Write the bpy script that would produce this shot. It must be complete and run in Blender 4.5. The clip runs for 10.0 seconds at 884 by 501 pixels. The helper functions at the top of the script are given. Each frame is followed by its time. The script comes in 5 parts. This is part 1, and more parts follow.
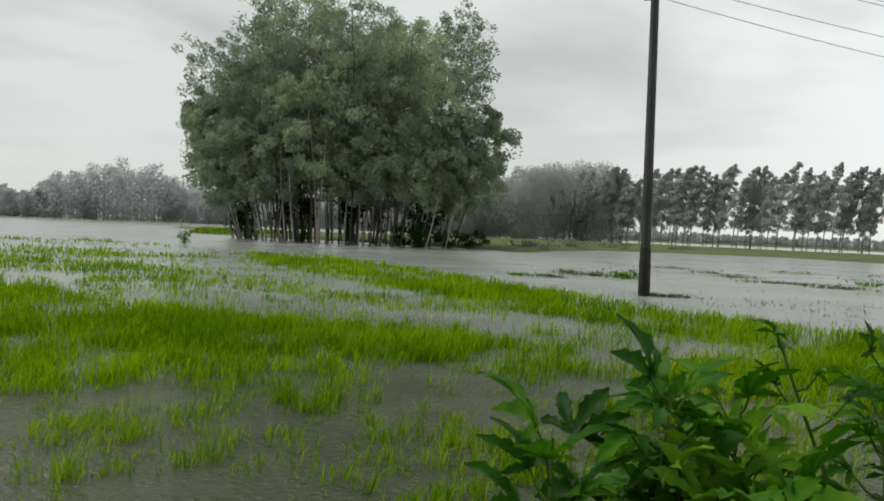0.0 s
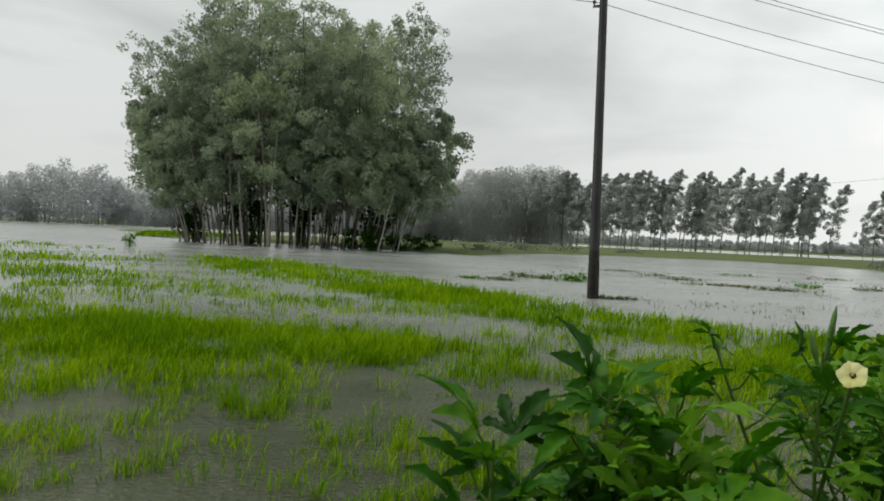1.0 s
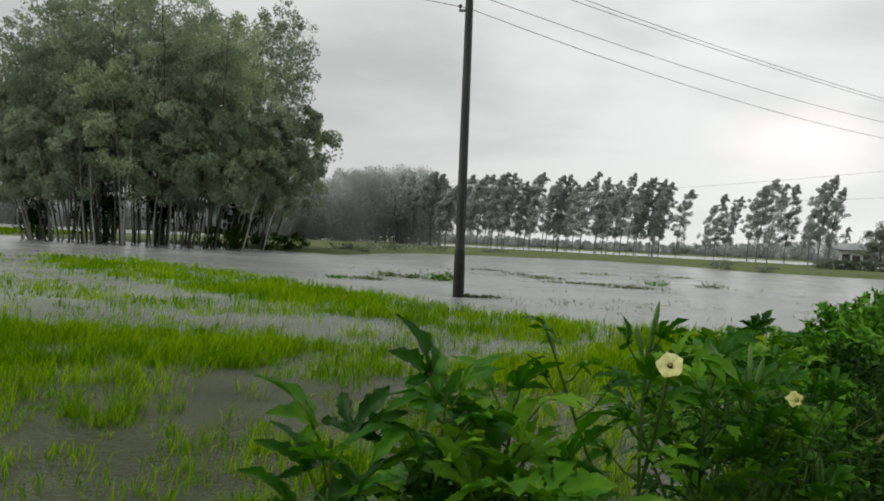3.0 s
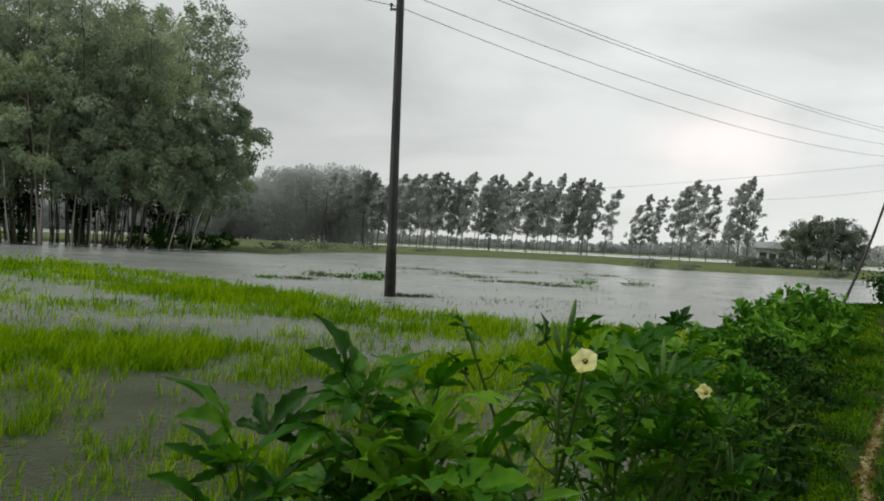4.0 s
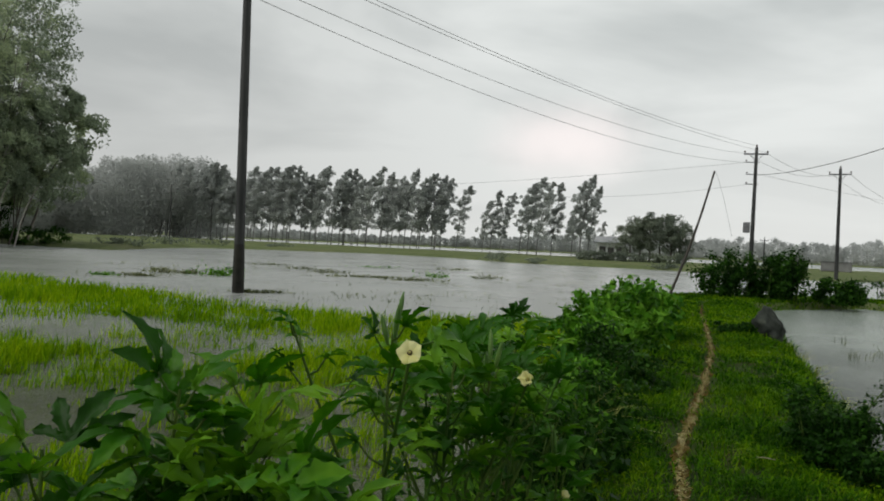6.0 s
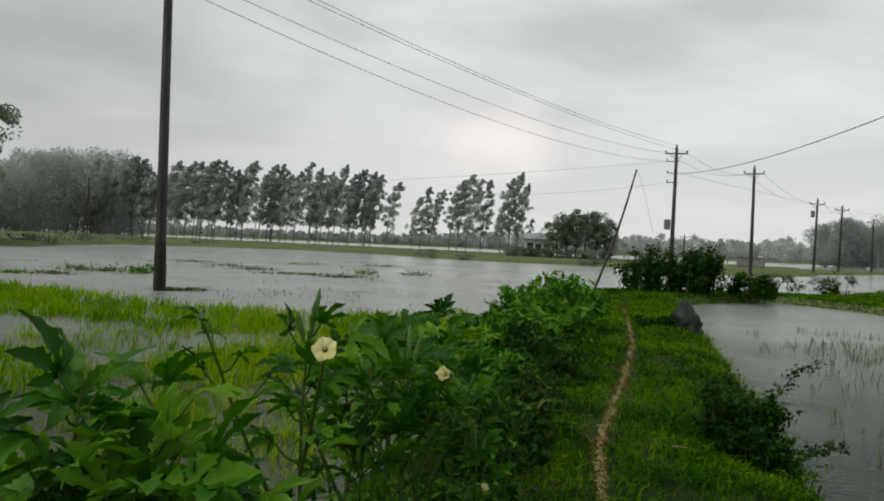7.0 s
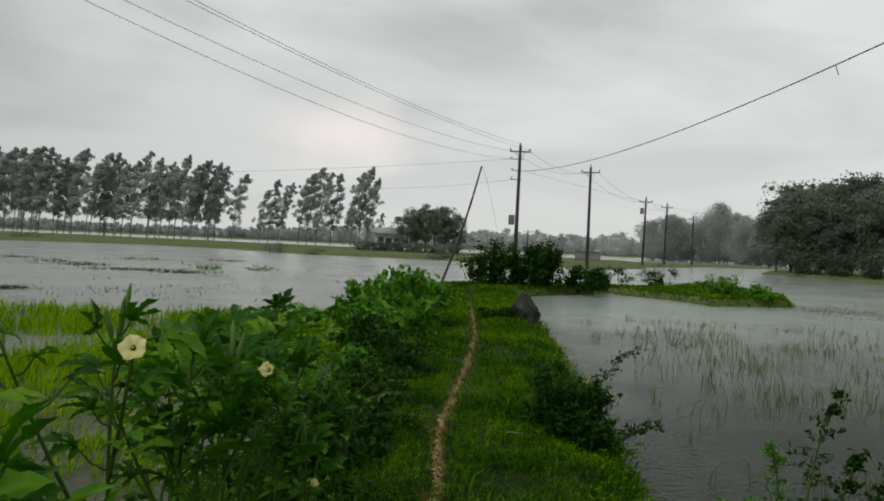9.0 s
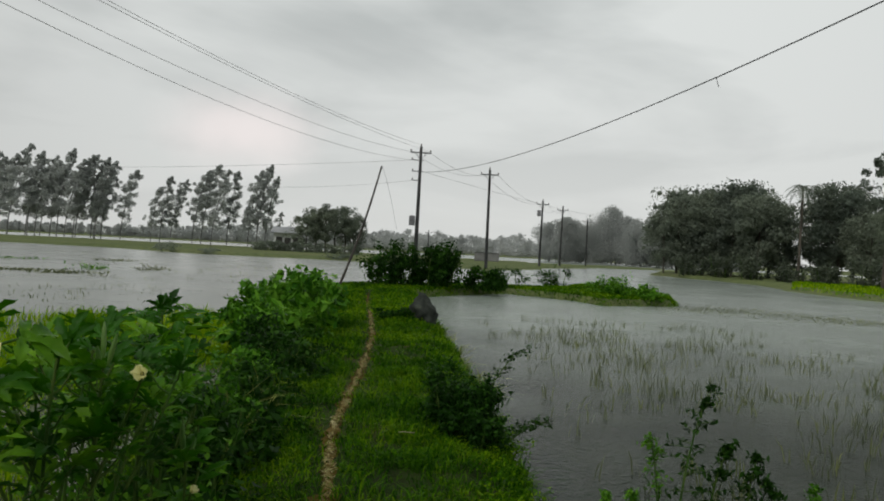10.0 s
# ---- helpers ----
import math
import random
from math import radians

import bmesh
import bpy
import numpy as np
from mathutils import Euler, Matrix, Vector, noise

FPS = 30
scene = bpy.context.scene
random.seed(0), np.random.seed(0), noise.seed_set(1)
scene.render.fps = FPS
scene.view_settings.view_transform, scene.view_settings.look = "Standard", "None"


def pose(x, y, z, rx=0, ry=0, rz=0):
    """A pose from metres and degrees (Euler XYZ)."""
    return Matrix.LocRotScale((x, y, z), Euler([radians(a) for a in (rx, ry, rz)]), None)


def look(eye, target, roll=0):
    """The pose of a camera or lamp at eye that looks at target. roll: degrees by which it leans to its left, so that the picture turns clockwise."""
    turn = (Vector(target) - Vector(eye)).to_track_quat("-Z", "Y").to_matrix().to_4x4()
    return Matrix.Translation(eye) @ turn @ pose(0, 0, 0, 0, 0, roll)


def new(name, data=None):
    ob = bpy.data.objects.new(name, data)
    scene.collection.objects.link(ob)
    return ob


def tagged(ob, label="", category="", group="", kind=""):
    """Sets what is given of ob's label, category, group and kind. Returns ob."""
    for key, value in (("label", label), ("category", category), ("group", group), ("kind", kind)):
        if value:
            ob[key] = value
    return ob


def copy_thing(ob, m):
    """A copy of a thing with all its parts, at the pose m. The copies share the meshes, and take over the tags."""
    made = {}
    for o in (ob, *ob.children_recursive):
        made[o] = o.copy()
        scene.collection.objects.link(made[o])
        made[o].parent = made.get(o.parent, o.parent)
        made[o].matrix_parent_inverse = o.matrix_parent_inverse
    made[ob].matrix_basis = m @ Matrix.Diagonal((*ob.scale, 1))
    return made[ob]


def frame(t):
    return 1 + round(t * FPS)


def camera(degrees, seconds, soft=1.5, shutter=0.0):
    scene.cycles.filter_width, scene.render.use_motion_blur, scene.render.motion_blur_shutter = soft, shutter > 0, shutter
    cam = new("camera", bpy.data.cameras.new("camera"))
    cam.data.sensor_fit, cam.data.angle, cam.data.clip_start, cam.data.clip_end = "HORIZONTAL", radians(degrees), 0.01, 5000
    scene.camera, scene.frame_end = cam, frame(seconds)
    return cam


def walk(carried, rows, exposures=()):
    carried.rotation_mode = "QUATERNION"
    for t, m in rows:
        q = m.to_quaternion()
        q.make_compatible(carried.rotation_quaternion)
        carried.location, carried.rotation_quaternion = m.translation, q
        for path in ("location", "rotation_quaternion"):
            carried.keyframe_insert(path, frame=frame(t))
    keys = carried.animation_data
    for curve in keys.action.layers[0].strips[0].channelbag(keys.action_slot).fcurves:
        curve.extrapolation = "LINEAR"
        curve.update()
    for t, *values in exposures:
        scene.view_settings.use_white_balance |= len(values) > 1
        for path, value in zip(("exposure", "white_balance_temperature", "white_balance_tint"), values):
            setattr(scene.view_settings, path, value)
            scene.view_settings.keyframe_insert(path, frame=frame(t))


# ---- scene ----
# camera: held at chest height on a bund, turning to the right
cam = camera(60.93, 10.0, soft=1.85)
EYE, ARM = 1.5, 0.36
TURN = [
    (0.0, -0.00, -1.61, -2.37),
    (0.5, -1.67, -1.43, -2.39),
    (1.0, -3.63, -1.21, -2.46),
    (1.5, -5.77, -1.08, -2.53),
    (2.0, -8.32, -0.99, -2.59),
    (2.5, -10.97, -0.89, -2.70),
    (4.0, -18.69, -0.62, -2.69),
    (4.5, -21.33, -0.51, -2.57),
    (5.0, -24.09, -0.46, -2.59),
    (5.5, -26.97, -0.49, -2.60),
    (7.0, -35.09, -0.54, -2.61),
    (7.5, -37.80, -0.59, -2.60),
    (8.0, -40.52, -0.65, -2.68),
    (8.5, -43.31, -0.61, -2.66),
    (9.0, -46.43, -0.45, -2.67),
    (9.5, -50.08, -0.17, -2.76),
    (10.0, -53.97, -0.04, -3.00),
]
walk(cam, [(t, pose(-ARM * math.sin(radians(yaw)), ARM * math.cos(radians(yaw)) - ARM, EYE, 90 + pitch, roll, yaw))
           for t, yaw, pitch, roll in TURN],
     exposures=[(0.0, 0.24), (2.5, 0.18), (4.5, 0.05), (7.0, -0.10), (10.0, -0.23)])

# ---- sky and sun: overcast, rain ----
world = bpy.data.worlds.new("overcast_sky")
scene.world = world
world.use_nodes = True
wn, wl = world.node_tree.nodes, world.node_tree.links
wn.clear()


def wnode(kind, **values):
    n = wn.new(kind)
    for key, value in values.items():
        n.inputs[key].default_value = value
    return n


SUN_AZ, SUN_EL = -80.0, 50.0
sky = wn.new("ShaderNodeTexSky")
sky.sky_type, sky.sun_disc = "NISHITA", False
sky.sun_elevation, sky.sun_rotation = radians(SUN_EL), radians(SUN_AZ)
coord = wn.new("ShaderNodeTexCoord")
split = wn.new("ShaderNodeSeparateXYZ")
wl.new(coord.outputs["Generated"], split.inputs[0])
# cloud sheets seen in perspective: direction divided by height
lift = wn.new("ShaderNodeMath")
lift.operation = "ADD"
lift.inputs[1].default_value = 0.16
wl.new(split.outputs["Z"], lift.inputs[0])
floor_ = wn.new("ShaderNodeMath")
floor_.operation = "MAXIMUM"
floor_.inputs[1].default_value = 0.05
wl.new(lift.outputs[0], floor_.inputs[0])
flat = wn.new("ShaderNodeVectorMath")
flat.operation = "DIVIDE"
both = wn.new("ShaderNodeCombineXYZ")
for axis in "XYZ":
    wl.new(floor_.outputs[0], both.inputs[axis])
wl.new(coord.outputs["Generated"], flat.inputs[0])
wl.new(both.outputs[0], flat.inputs[1])
cloud = wnode("ShaderNodeTexNoise", Scale=0.85, Detail=5.0, Roughness=0.5, Distortion=0.35)
wl.new(flat.outputs[0], cloud.inputs["Vector"])
ramp = wn.new("ShaderNodeValToRGB")
ramp.color_ramp.elements[0].position, ramp.color_ramp.elements[0].color = 0.39, (0.550, 0.580, 0.571, 1)
ramp.color_ramp.elements[1].position, ramp.color_ramp.elements[1].color = 0.58, (0.810, 0.838, 0.820, 1)
wl.new(cloud.outputs["Fac"], ramp.inputs["Fac"])
# paler towards the horizon
low = wn.new("ShaderNodeMapRange")
low.inputs["From Min"].default_value, low.inputs["From Max"].default_value = 0.0, 0.30
low.inputs["To Min"].default_value, low.inputs["To Max"].default_value = 1.0, 0.0
wl.new(split.outputs["Z"], low.inputs["Value"])
pale = wn.new("ShaderNodeMixRGB")
pale.inputs["Color2"].default_value = (0.748, 0.760, 0.742, 1)
wl.new(low.outputs[0], pale.inputs["Fac"])
wl.new(ramp.outputs["Color"], pale.inputs["Color1"])
# a thin place in the cloud lets more light through
apart = wn.new("ShaderNodeVectorMath")
apart.operation = "SUBTRACT"
apart.inputs[1].default_value = (math.sin(radians(38.8)) * math.cos(radians(7.9)), math.cos(radians(38.8)) * math.cos(radians(7.9)), math.sin(radians(7.9)))
wl.new(coord.outputs["Generated"], apart.inputs[0])
squash = wn.new("ShaderNodeVectorMath")
squash.operation = "MULTIPLY"
squash.inputs[1].default_value = (1.0, 1.0, 1.9)
wl.new(apart.outputs[0], squash.inputs[0])
gap = wn.new("ShaderNodeVectorMath")
gap.operation = "LENGTH"
wl.new(squash.outputs[0], gap.inputs[0])
rag = wnode("ShaderNodeTexNoise", Scale=16.0, Detail=4.0)
wl.new(coord.outputs["Generated"], rag.inputs["Vector"])
ragged = wn.new("ShaderNodeMath")
ragged.operation = "MULTIPLY_ADD"
wl.new(rag.outputs["Fac"], ragged.inputs[0])
ragged.inputs[1].default_value = 0.07
wl.new(gap.outputs["Value"], ragged.inputs[2])
gap_ramp = wn.new("ShaderNodeMapRange")
gap_ramp.interpolation_type = "SMOOTHSTEP"
gap_ramp.inputs["From Min"].default_value, gap_ramp.inputs["From Max"].default_value = 0.045, 0.17
gap_ramp.inputs["To Min"].default_value, gap_ramp.inputs["To Max"].default_value = 1.0, 0.0
wl.new(ragged.outputs[0], gap_ramp.inputs["Value"])
glow = wn.new("ShaderNodeMixRGB")
glow.inputs["Color2"].default_value = (0.96, 0.90, 0.88, 1)
wl.new(gap_ramp.outputs[0], glow.inputs["Fac"])
wl.new(pale.outputs[0], glow.inputs["Color1"])
# the cloud is thinner on the eastern side
eastward = wn.new("ShaderNodeVectorMath")
eastward.operation = "DOT_PRODUCT"
eastward.inputs[1].default_value = (math.sin(radians(62)), math.cos(radians(62)), 0)
wl.new(coord.outputs["Generated"], eastward.inputs[0])
strength = wn.new("ShaderNodeMapRange")
strength.interpolation_type = "SMOOTHSTEP"
strength.inputs["From Min"].default_value, strength.inputs["From Max"].default_value = 0.55, 1.0
strength.inputs["To Min"].default_value, strength.inputs["To Max"].default_value = 0.82, 1.10
wl.new(eastward.outputs["Value"], strength.inputs["Value"])
grey = wnode("ShaderNodeBackground", Strength=1.0)
wl.new(glow.outputs[0], grey.inputs["Color"])
wl.new(strength.outputs[0], grey.inputs["Strength"])
blue = wnode("ShaderNodeBackground", Strength=0.05)
wl.new(sky.outputs[0], blue.inputs["Color"])
mixed = wn.new("ShaderNodeMixShader")
mixed.inputs["Fac"].default_value = 0.06
wl.new(grey.outputs[0], mixed.inputs[1])
wl.new(blue.outputs[0], mixed.inputs[2])
wout = wn.new("ShaderNodeOutputWorld")
wl.new(mixed.outputs[0], wout.inputs["Surface"])

sun = new("sun", bpy.data.lights.new("sun", "SUN"))
sun.data.energy, sun.data.angle, sun.data.color = 1.5, radians(34), (1.0, 0.97, 0.92)
sun_way = Vector((math.sin(radians(SUN_AZ)) * math.cos(radians(SUN_EL)),
                  math.cos(radians(SUN_AZ)) * math.cos(radians(SUN_EL)), math.sin(radians(SUN_EL))))
sun.matrix_world = look(tuple(sun_way * 200), (0, 0, 0))


# ---- materials ----
def material(name):
    m = bpy.data.materials.new(name)
    m.use_nodes = True
    nt = m.node_tree
    return m, nt.nodes, nt.links, nt.nodes["Principled BSDF"]


def noise_colour(nodes, links, scale, stops, detail=4.0, vector=None, offset=None):
    """Colours along a noise; offset: a socket that is added to the noise."""
    tex = nodes.new("ShaderNodeTexNoise")
    tex.inputs["Scale"].default_value, tex.inputs["Detail"].default_value = scale, detail
    if vector:
        links.new(vector, tex.inputs["Vector"])
    out = tex.outputs["Fac"]
    if offset:
        add = nodes.new("ShaderNodeMath")
        add.operation = "MULTIPLY_ADD"
        links.new(offset, add.inputs[0])
        add.inputs[1].default_value = 0.5
        links.new(out, add.inputs[2])
        less = nodes.new("ShaderNodeMath")
        less.operation = "SUBTRACT"
        less.inputs[1].default_value = 0.25
        links.new(add.outputs[0], less.inputs[0])
        out = less.outputs[0]
    r = nodes.new("ShaderNodeValToRGB")
    e = r.color_ramp.elements
    e[0].position, e[0].color = stops[0][0], (*stops[0][1], 1)
    e[1].position, e[1].color = stops[-1][0], (*stops[-1][1], 1)
    for p, c in stops[1:-1]:
        e.new(p).color = (*c, 1)
    links.new(out, r.inputs["Fac"])
    return r.outputs["Color"]


def bump(nodes, links, bsdf, scale, strength, distance=0.01, vector=None, detail=4.0):
    tex = nodes.new("ShaderNodeTexNoise")
    tex.inputs["Scale"].default_value, tex.inputs["Detail"].default_value = scale, detail
    if vector:
        links.new(vector, tex.inputs["Vector"])
    b = nodes.new("ShaderNodeBump")
    b.inputs["Strength"].default_value, b.inputs["Distance"].default_value = strength, distance
    links.new(tex.outputs["Fac"], b.inputs["Height"])
    links.new(b.outputs[0], bsdf.inputs["Normal"])
    return b


def foliage(name, stops, scale=0.6, rough=0.45, through_light=0.3, island=True, gloss=0.5, by_tree=False, wrinkle=0.0):
    """Leaves: varied from leaf to leaf and from place to place, wet, letting some light through."""
    m, n, l, b = material(name)
    if island:
        pick = n.new("ShaderNodeNewGeometry").outputs["Random Per Island"]
        if by_tree:
            blend = n.new("ShaderNodeMath")
            blend.operation = "MULTIPLY_ADD"
            l.new(n.new("ShaderNodeObjectInfo").outputs["Random"], blend.inputs[0])
            blend.inputs[1].default_value = 0.9
            half = n.new("ShaderNodeMath")
            half.operation = "MULTIPLY_ADD"
            l.new(pick, half.inputs[0])
            half.inputs[1].default_value, half.inputs[2].default_value = 0.35, -0.12
            l.new(half.outputs[0], blend.inputs[2])
            pick = blend.outputs[0]
    else:
        pick = n.new("ShaderNodeObjectInfo").outputs["Random"]
    where = n.new("ShaderNodeNewGeometry").outputs["Position"]
    colour = noise_colour(n, l, scale, stops, vector=where, offset=pick)
    l.new(colour, b.inputs["Base Color"])
    b.inputs["Roughness"].default_value = rough
    b.inputs["Specular IOR Level"].default_value = gloss
    if wrinkle:
        bump(n, l, b, 45.0, wrinkle, 0.006, vector=where)
    t = n.new("ShaderNodeBsdfTranslucent")
    l.new(colour, t.inputs["Color"])
    mix = n.new("ShaderNodeMixShader")
    mix.inputs["Fac"].default_value = through_light
    l.new(b.outputs[0], mix.inputs[1])
    l.new(t.outputs[0], mix.inputs[2])
    l.new(mix.outputs[0], n["Material Output"].inputs["Surface"])
    return m


def plain(name, stops, scale, rough=0.7, metal=0.0, relief=0.3, relief_scale=None, distance=0.01, stretch=None, gloss=0.35):
    m, n, l, b = material(name)
    tc = n.new("ShaderNodeTexCoord").outputs["Object"]
    if stretch:
        mp = n.new("ShaderNodeMapping")
        mp.inputs["Scale"].default_value = stretch
        l.new(tc, mp.inputs["Vector"])
        tc = mp.outputs[0]
    l.new(noise_colour(n, l, scale, stops, vector=tc), b.inputs["Base Color"])
    b.inputs["Roughness"].default_value, b.inputs["Metallic"].default_value = rough, metal
    b.inputs["Specular IOR Level"].default_value = gloss
    bump(n, l, b, relief_scale or scale * 6, relief, distance, vector=tc)
    return m


def water_material():
    m, n, l, b = material("muddy_water")
    where = n.new("ShaderNodeNewGeometry").outputs["Position"]
    # base colour pales away from the camera, standing in for reflected sky
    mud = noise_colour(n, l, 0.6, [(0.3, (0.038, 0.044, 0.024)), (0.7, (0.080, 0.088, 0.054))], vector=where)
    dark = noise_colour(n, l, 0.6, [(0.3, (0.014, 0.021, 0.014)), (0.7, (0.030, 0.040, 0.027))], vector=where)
    far_pale = noise_colour(n, l, 0.15, [(0.3, (0.222, 0.236, 0.216)), (0.7, (0.290, 0.306, 0.282))], vector=where)
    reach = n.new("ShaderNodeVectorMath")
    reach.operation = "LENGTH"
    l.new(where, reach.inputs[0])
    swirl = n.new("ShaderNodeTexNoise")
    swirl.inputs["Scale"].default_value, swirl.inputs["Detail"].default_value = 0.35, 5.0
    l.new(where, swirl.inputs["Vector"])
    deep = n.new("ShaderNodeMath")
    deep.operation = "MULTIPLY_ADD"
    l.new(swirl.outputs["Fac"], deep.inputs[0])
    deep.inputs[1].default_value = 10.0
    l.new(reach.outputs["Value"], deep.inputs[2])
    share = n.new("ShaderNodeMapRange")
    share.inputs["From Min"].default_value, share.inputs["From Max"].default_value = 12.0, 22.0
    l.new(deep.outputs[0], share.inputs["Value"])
    far_mix = n.new("ShaderNodeMixRGB")
    l.new(share.outputs[0], far_mix.inputs["Fac"])
    side = n.new("ShaderNodeVectorMath")
    side.operation = "DOT_PRODUCT"
    side.inputs[1].default_value = (math.cos(radians(50.8)), -math.sin(radians(50.8)), 0)
    l.new(where, side.inputs[0])
    east = n.new("ShaderNodeMapRange")
    east.inputs["From Min"].default_value, east.inputs["From Max"].default_value = -0.5, 0.5
    l.new(side.outputs["Value"], east.inputs["Value"])
    field = n.new("ShaderNodeMixRGB")
    l.new(east.outputs[0], field.inputs["Fac"])
    l.new(mud, field.inputs["Color1"])
    l.new(dark, field.inputs["Color2"])
    l.new(field.outputs[0], far_mix.inputs["Color1"])
    # the specular level is lower east of the bund, to darken that water
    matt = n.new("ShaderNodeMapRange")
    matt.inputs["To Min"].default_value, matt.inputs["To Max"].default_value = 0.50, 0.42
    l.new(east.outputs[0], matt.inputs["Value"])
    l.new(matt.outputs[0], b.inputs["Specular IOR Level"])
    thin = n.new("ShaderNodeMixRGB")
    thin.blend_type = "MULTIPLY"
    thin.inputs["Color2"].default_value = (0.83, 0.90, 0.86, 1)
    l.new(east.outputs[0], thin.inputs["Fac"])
    l.new(far_pale, thin.inputs["Color1"])
    l.new(thin.outputs[0], far_mix.inputs["Color2"])
    l.new(far_mix.outputs[0], b.inputs["Base Color"])
    b.inputs["IOR"].default_value = 1.27
    # patches ruffled by gusts
    r = n.new("ShaderNodeMapRange")
    gust = n.new("ShaderNodeTexNoise")
    gust.inputs["Scale"].default_value = 0.35
    l.new(where, gust.inputs["Vector"])
    l.new(gust.outputs["Fac"], r.inputs["Value"])
    r.inputs["To Min"].default_value, r.inputs["To Max"].default_value = 0.17, 0.30
    l.new(r.outputs[0], b.inputs["Roughness"])
    # rain rings and small waves
    rings = n.new("ShaderNodeTexVoronoi")
    rings.inputs["Scale"].default_value = 12.0
    l.new(where, rings.inputs["Vector"])
    wave = n.new("ShaderNodeMath")
    wave.operation = "MULTIPLY"
    wave.inputs[1].default_value = 26.0
    l.new(rings.outputs["Distance"], wave.inputs[0])
    sine = n.new("ShaderNodeMath")
    sine.operation = "SINE"
    l.new(wave.outputs[0], sine.inputs[0])
    chop = n.new("ShaderNodeTexNoise")
    chop.inputs["Scale"].default_value, chop.inputs["Detail"].default_value = 6.0, 4.0
    l.new(where, chop.inputs["Vector"])
    height = n.new("ShaderNodeMath")
    height.operation = "MULTIPLY_ADD"
    l.new(sine.outputs[0], height.inputs[0])
    height.inputs[1].default_value = 0.045
    l.new(chop.outputs["Fac"], height.inputs[2])
    # pelting rain: a fine restless grain
    grain = n.new("ShaderNodeTexNoise")
    grain.inputs["Scale"].default_value, grain.inputs["Detail"].default_value = 19.0, 3.0
    l.new(where, grain.inputs["Vector"])
    rough = n.new("ShaderNodeMath")
    rough.operation = "MULTIPLY_ADD"
    l.new(grain.outputs["Fac"], rough.inputs[0])
    rough.inputs[1].default_value = 1.3
    l.new(height.outputs[0], rough.inputs[2])
    bp = n.new("ShaderNodeBump")
    bp.inputs["Distance"].default_value = 0.05
    # bump fades with distance from the camera's foot, to fit its view
    away = n.new("ShaderNodeVectorMath")
    away.operation = "LENGTH"
    l.new(where, away.inputs[0])
    bump_fade = n.new("ShaderNodeMapRange")
    bump_fade.inputs["From Min"].default_value, bump_fade.inputs["From Max"].default_value = 8.0, 40.0
    bump_fade.inputs["To Min"].default_value, bump_fade.inputs["To Max"].default_value = 0.66, 0.08
    l.new(away.outputs["Value"], bump_fade.inputs["Value"])
    l.new(bump_fade.outputs[0], bp.inputs["Strength"])
    l.new(rough.outputs[0], bp.inputs["Height"])
    l.new(bp.outputs[0], b.inputs["Normal"])
    return m


def ground_material():
    """Wet pasture and mud."""
    m, n, l, b = material("wet_pasture")
    where = n.new("ShaderNodeNewGeometry").outputs["Position"]
    a = noise_colour(n, l, 0.09, [(0.3, (0.085, 0.112, 0.050)), (0.5, (0.118, 0.142, 0.068)), (0.68, (0.150, 0.155, 0.085))], vector=where, detail=8)
    c = noise_colour(n, l, 2.5, [(0.35, (0.035, 0.060, 0.014)), (0.65, (0.16, 0.19, 0.05))], vector=where)
    mix = n.new("ShaderNodeMixRGB")
    mix.inputs["Fac"].default_value = 0.4
    l.new(a, mix.inputs["Color1"])
    l.new(c, mix.inputs["Color2"])
    l.new(mix.outputs[0], b.inputs["Base Color"])
    b.inputs["Roughness"].default_value = 0.9
    b.inputs["Specular IOR Level"].default_value = 0.08
    bump(n, l, b, 6.0, 0.6, 0.06, vector=where)
    return m


WATER = water_material()
PASTURE = ground_material()
RICE = foliage("rice_blade", [(0.22, (0.062, 0.155, 0.001)), (0.5, (0.155, 0.315, 0.001)), (0.78, (0.320, 0.450, 0.004))], scale=0.5, rough=0.55, through_light=0.40, gloss=0.05)
TURF = foliage("turf_blade", [(0.22, (0.011, 0.052, 0.001)), (0.52, (0.054, 0.159, 0.001)), (0.8, (0.190, 0.321, 0.004))], scale=1.1, rough=0.6, through_light=0.35, gloss=0.04)
REED = foliage("reed_blade", [(0.25, (0.080, 0.100, 0.050)), (0.55, (0.130, 0.155, 0.065)), (0.8, (0.190, 0.215, 0.075))], scale=0.5, rough=0.5, through_light=0.3, gloss=0.2)
# grove leaf colour, lifted in part to stand in for haze
EUCALYPT = foliage("eucalyptus_leaf", [(0.22, (0.180, 0.229, 0.152)), (0.5, (0.277, 0.340, 0.220)), (0.8, (0.416, 0.489, 0.277))], scale=0.30, rough=0.55, through_light=0.35, gloss=0.25, by_tree=True)
# far leaf colours are lightened and greyed to stand in for rain haze
HAZED_GUM = foliage("hazed_gum_leaf", [(0.25, (0.411, 0.435, 0.418)), (0.5, (0.473, 0.498, 0.479)), (0.8, (0.535, 0.560, 0.535))], scale=0.1, rough=0.55, through_light=0.6, gloss=0.04, island=False)
HAZED_WOODS = foliage("hazed_far_wood_leaf", [(0.25, (0.434, 0.452, 0.452)), (0.5, (0.479, 0.497, 0.492)), (0.8, (0.524, 0.542, 0.533))], scale=0.05, rough=0.5, through_light=0.6, gloss=0.04, island=False)
MIST_WOODS = foliage("hazed_near_wood_leaf", [(0.25, (0.434, 0.453, 0.436)), (0.5, (0.464, 0.483, 0.463)), (0.8, (0.494, 0.512, 0.489))], scale=0.05, rough=0.6, through_light=0.6, gloss=0.04, island=False)
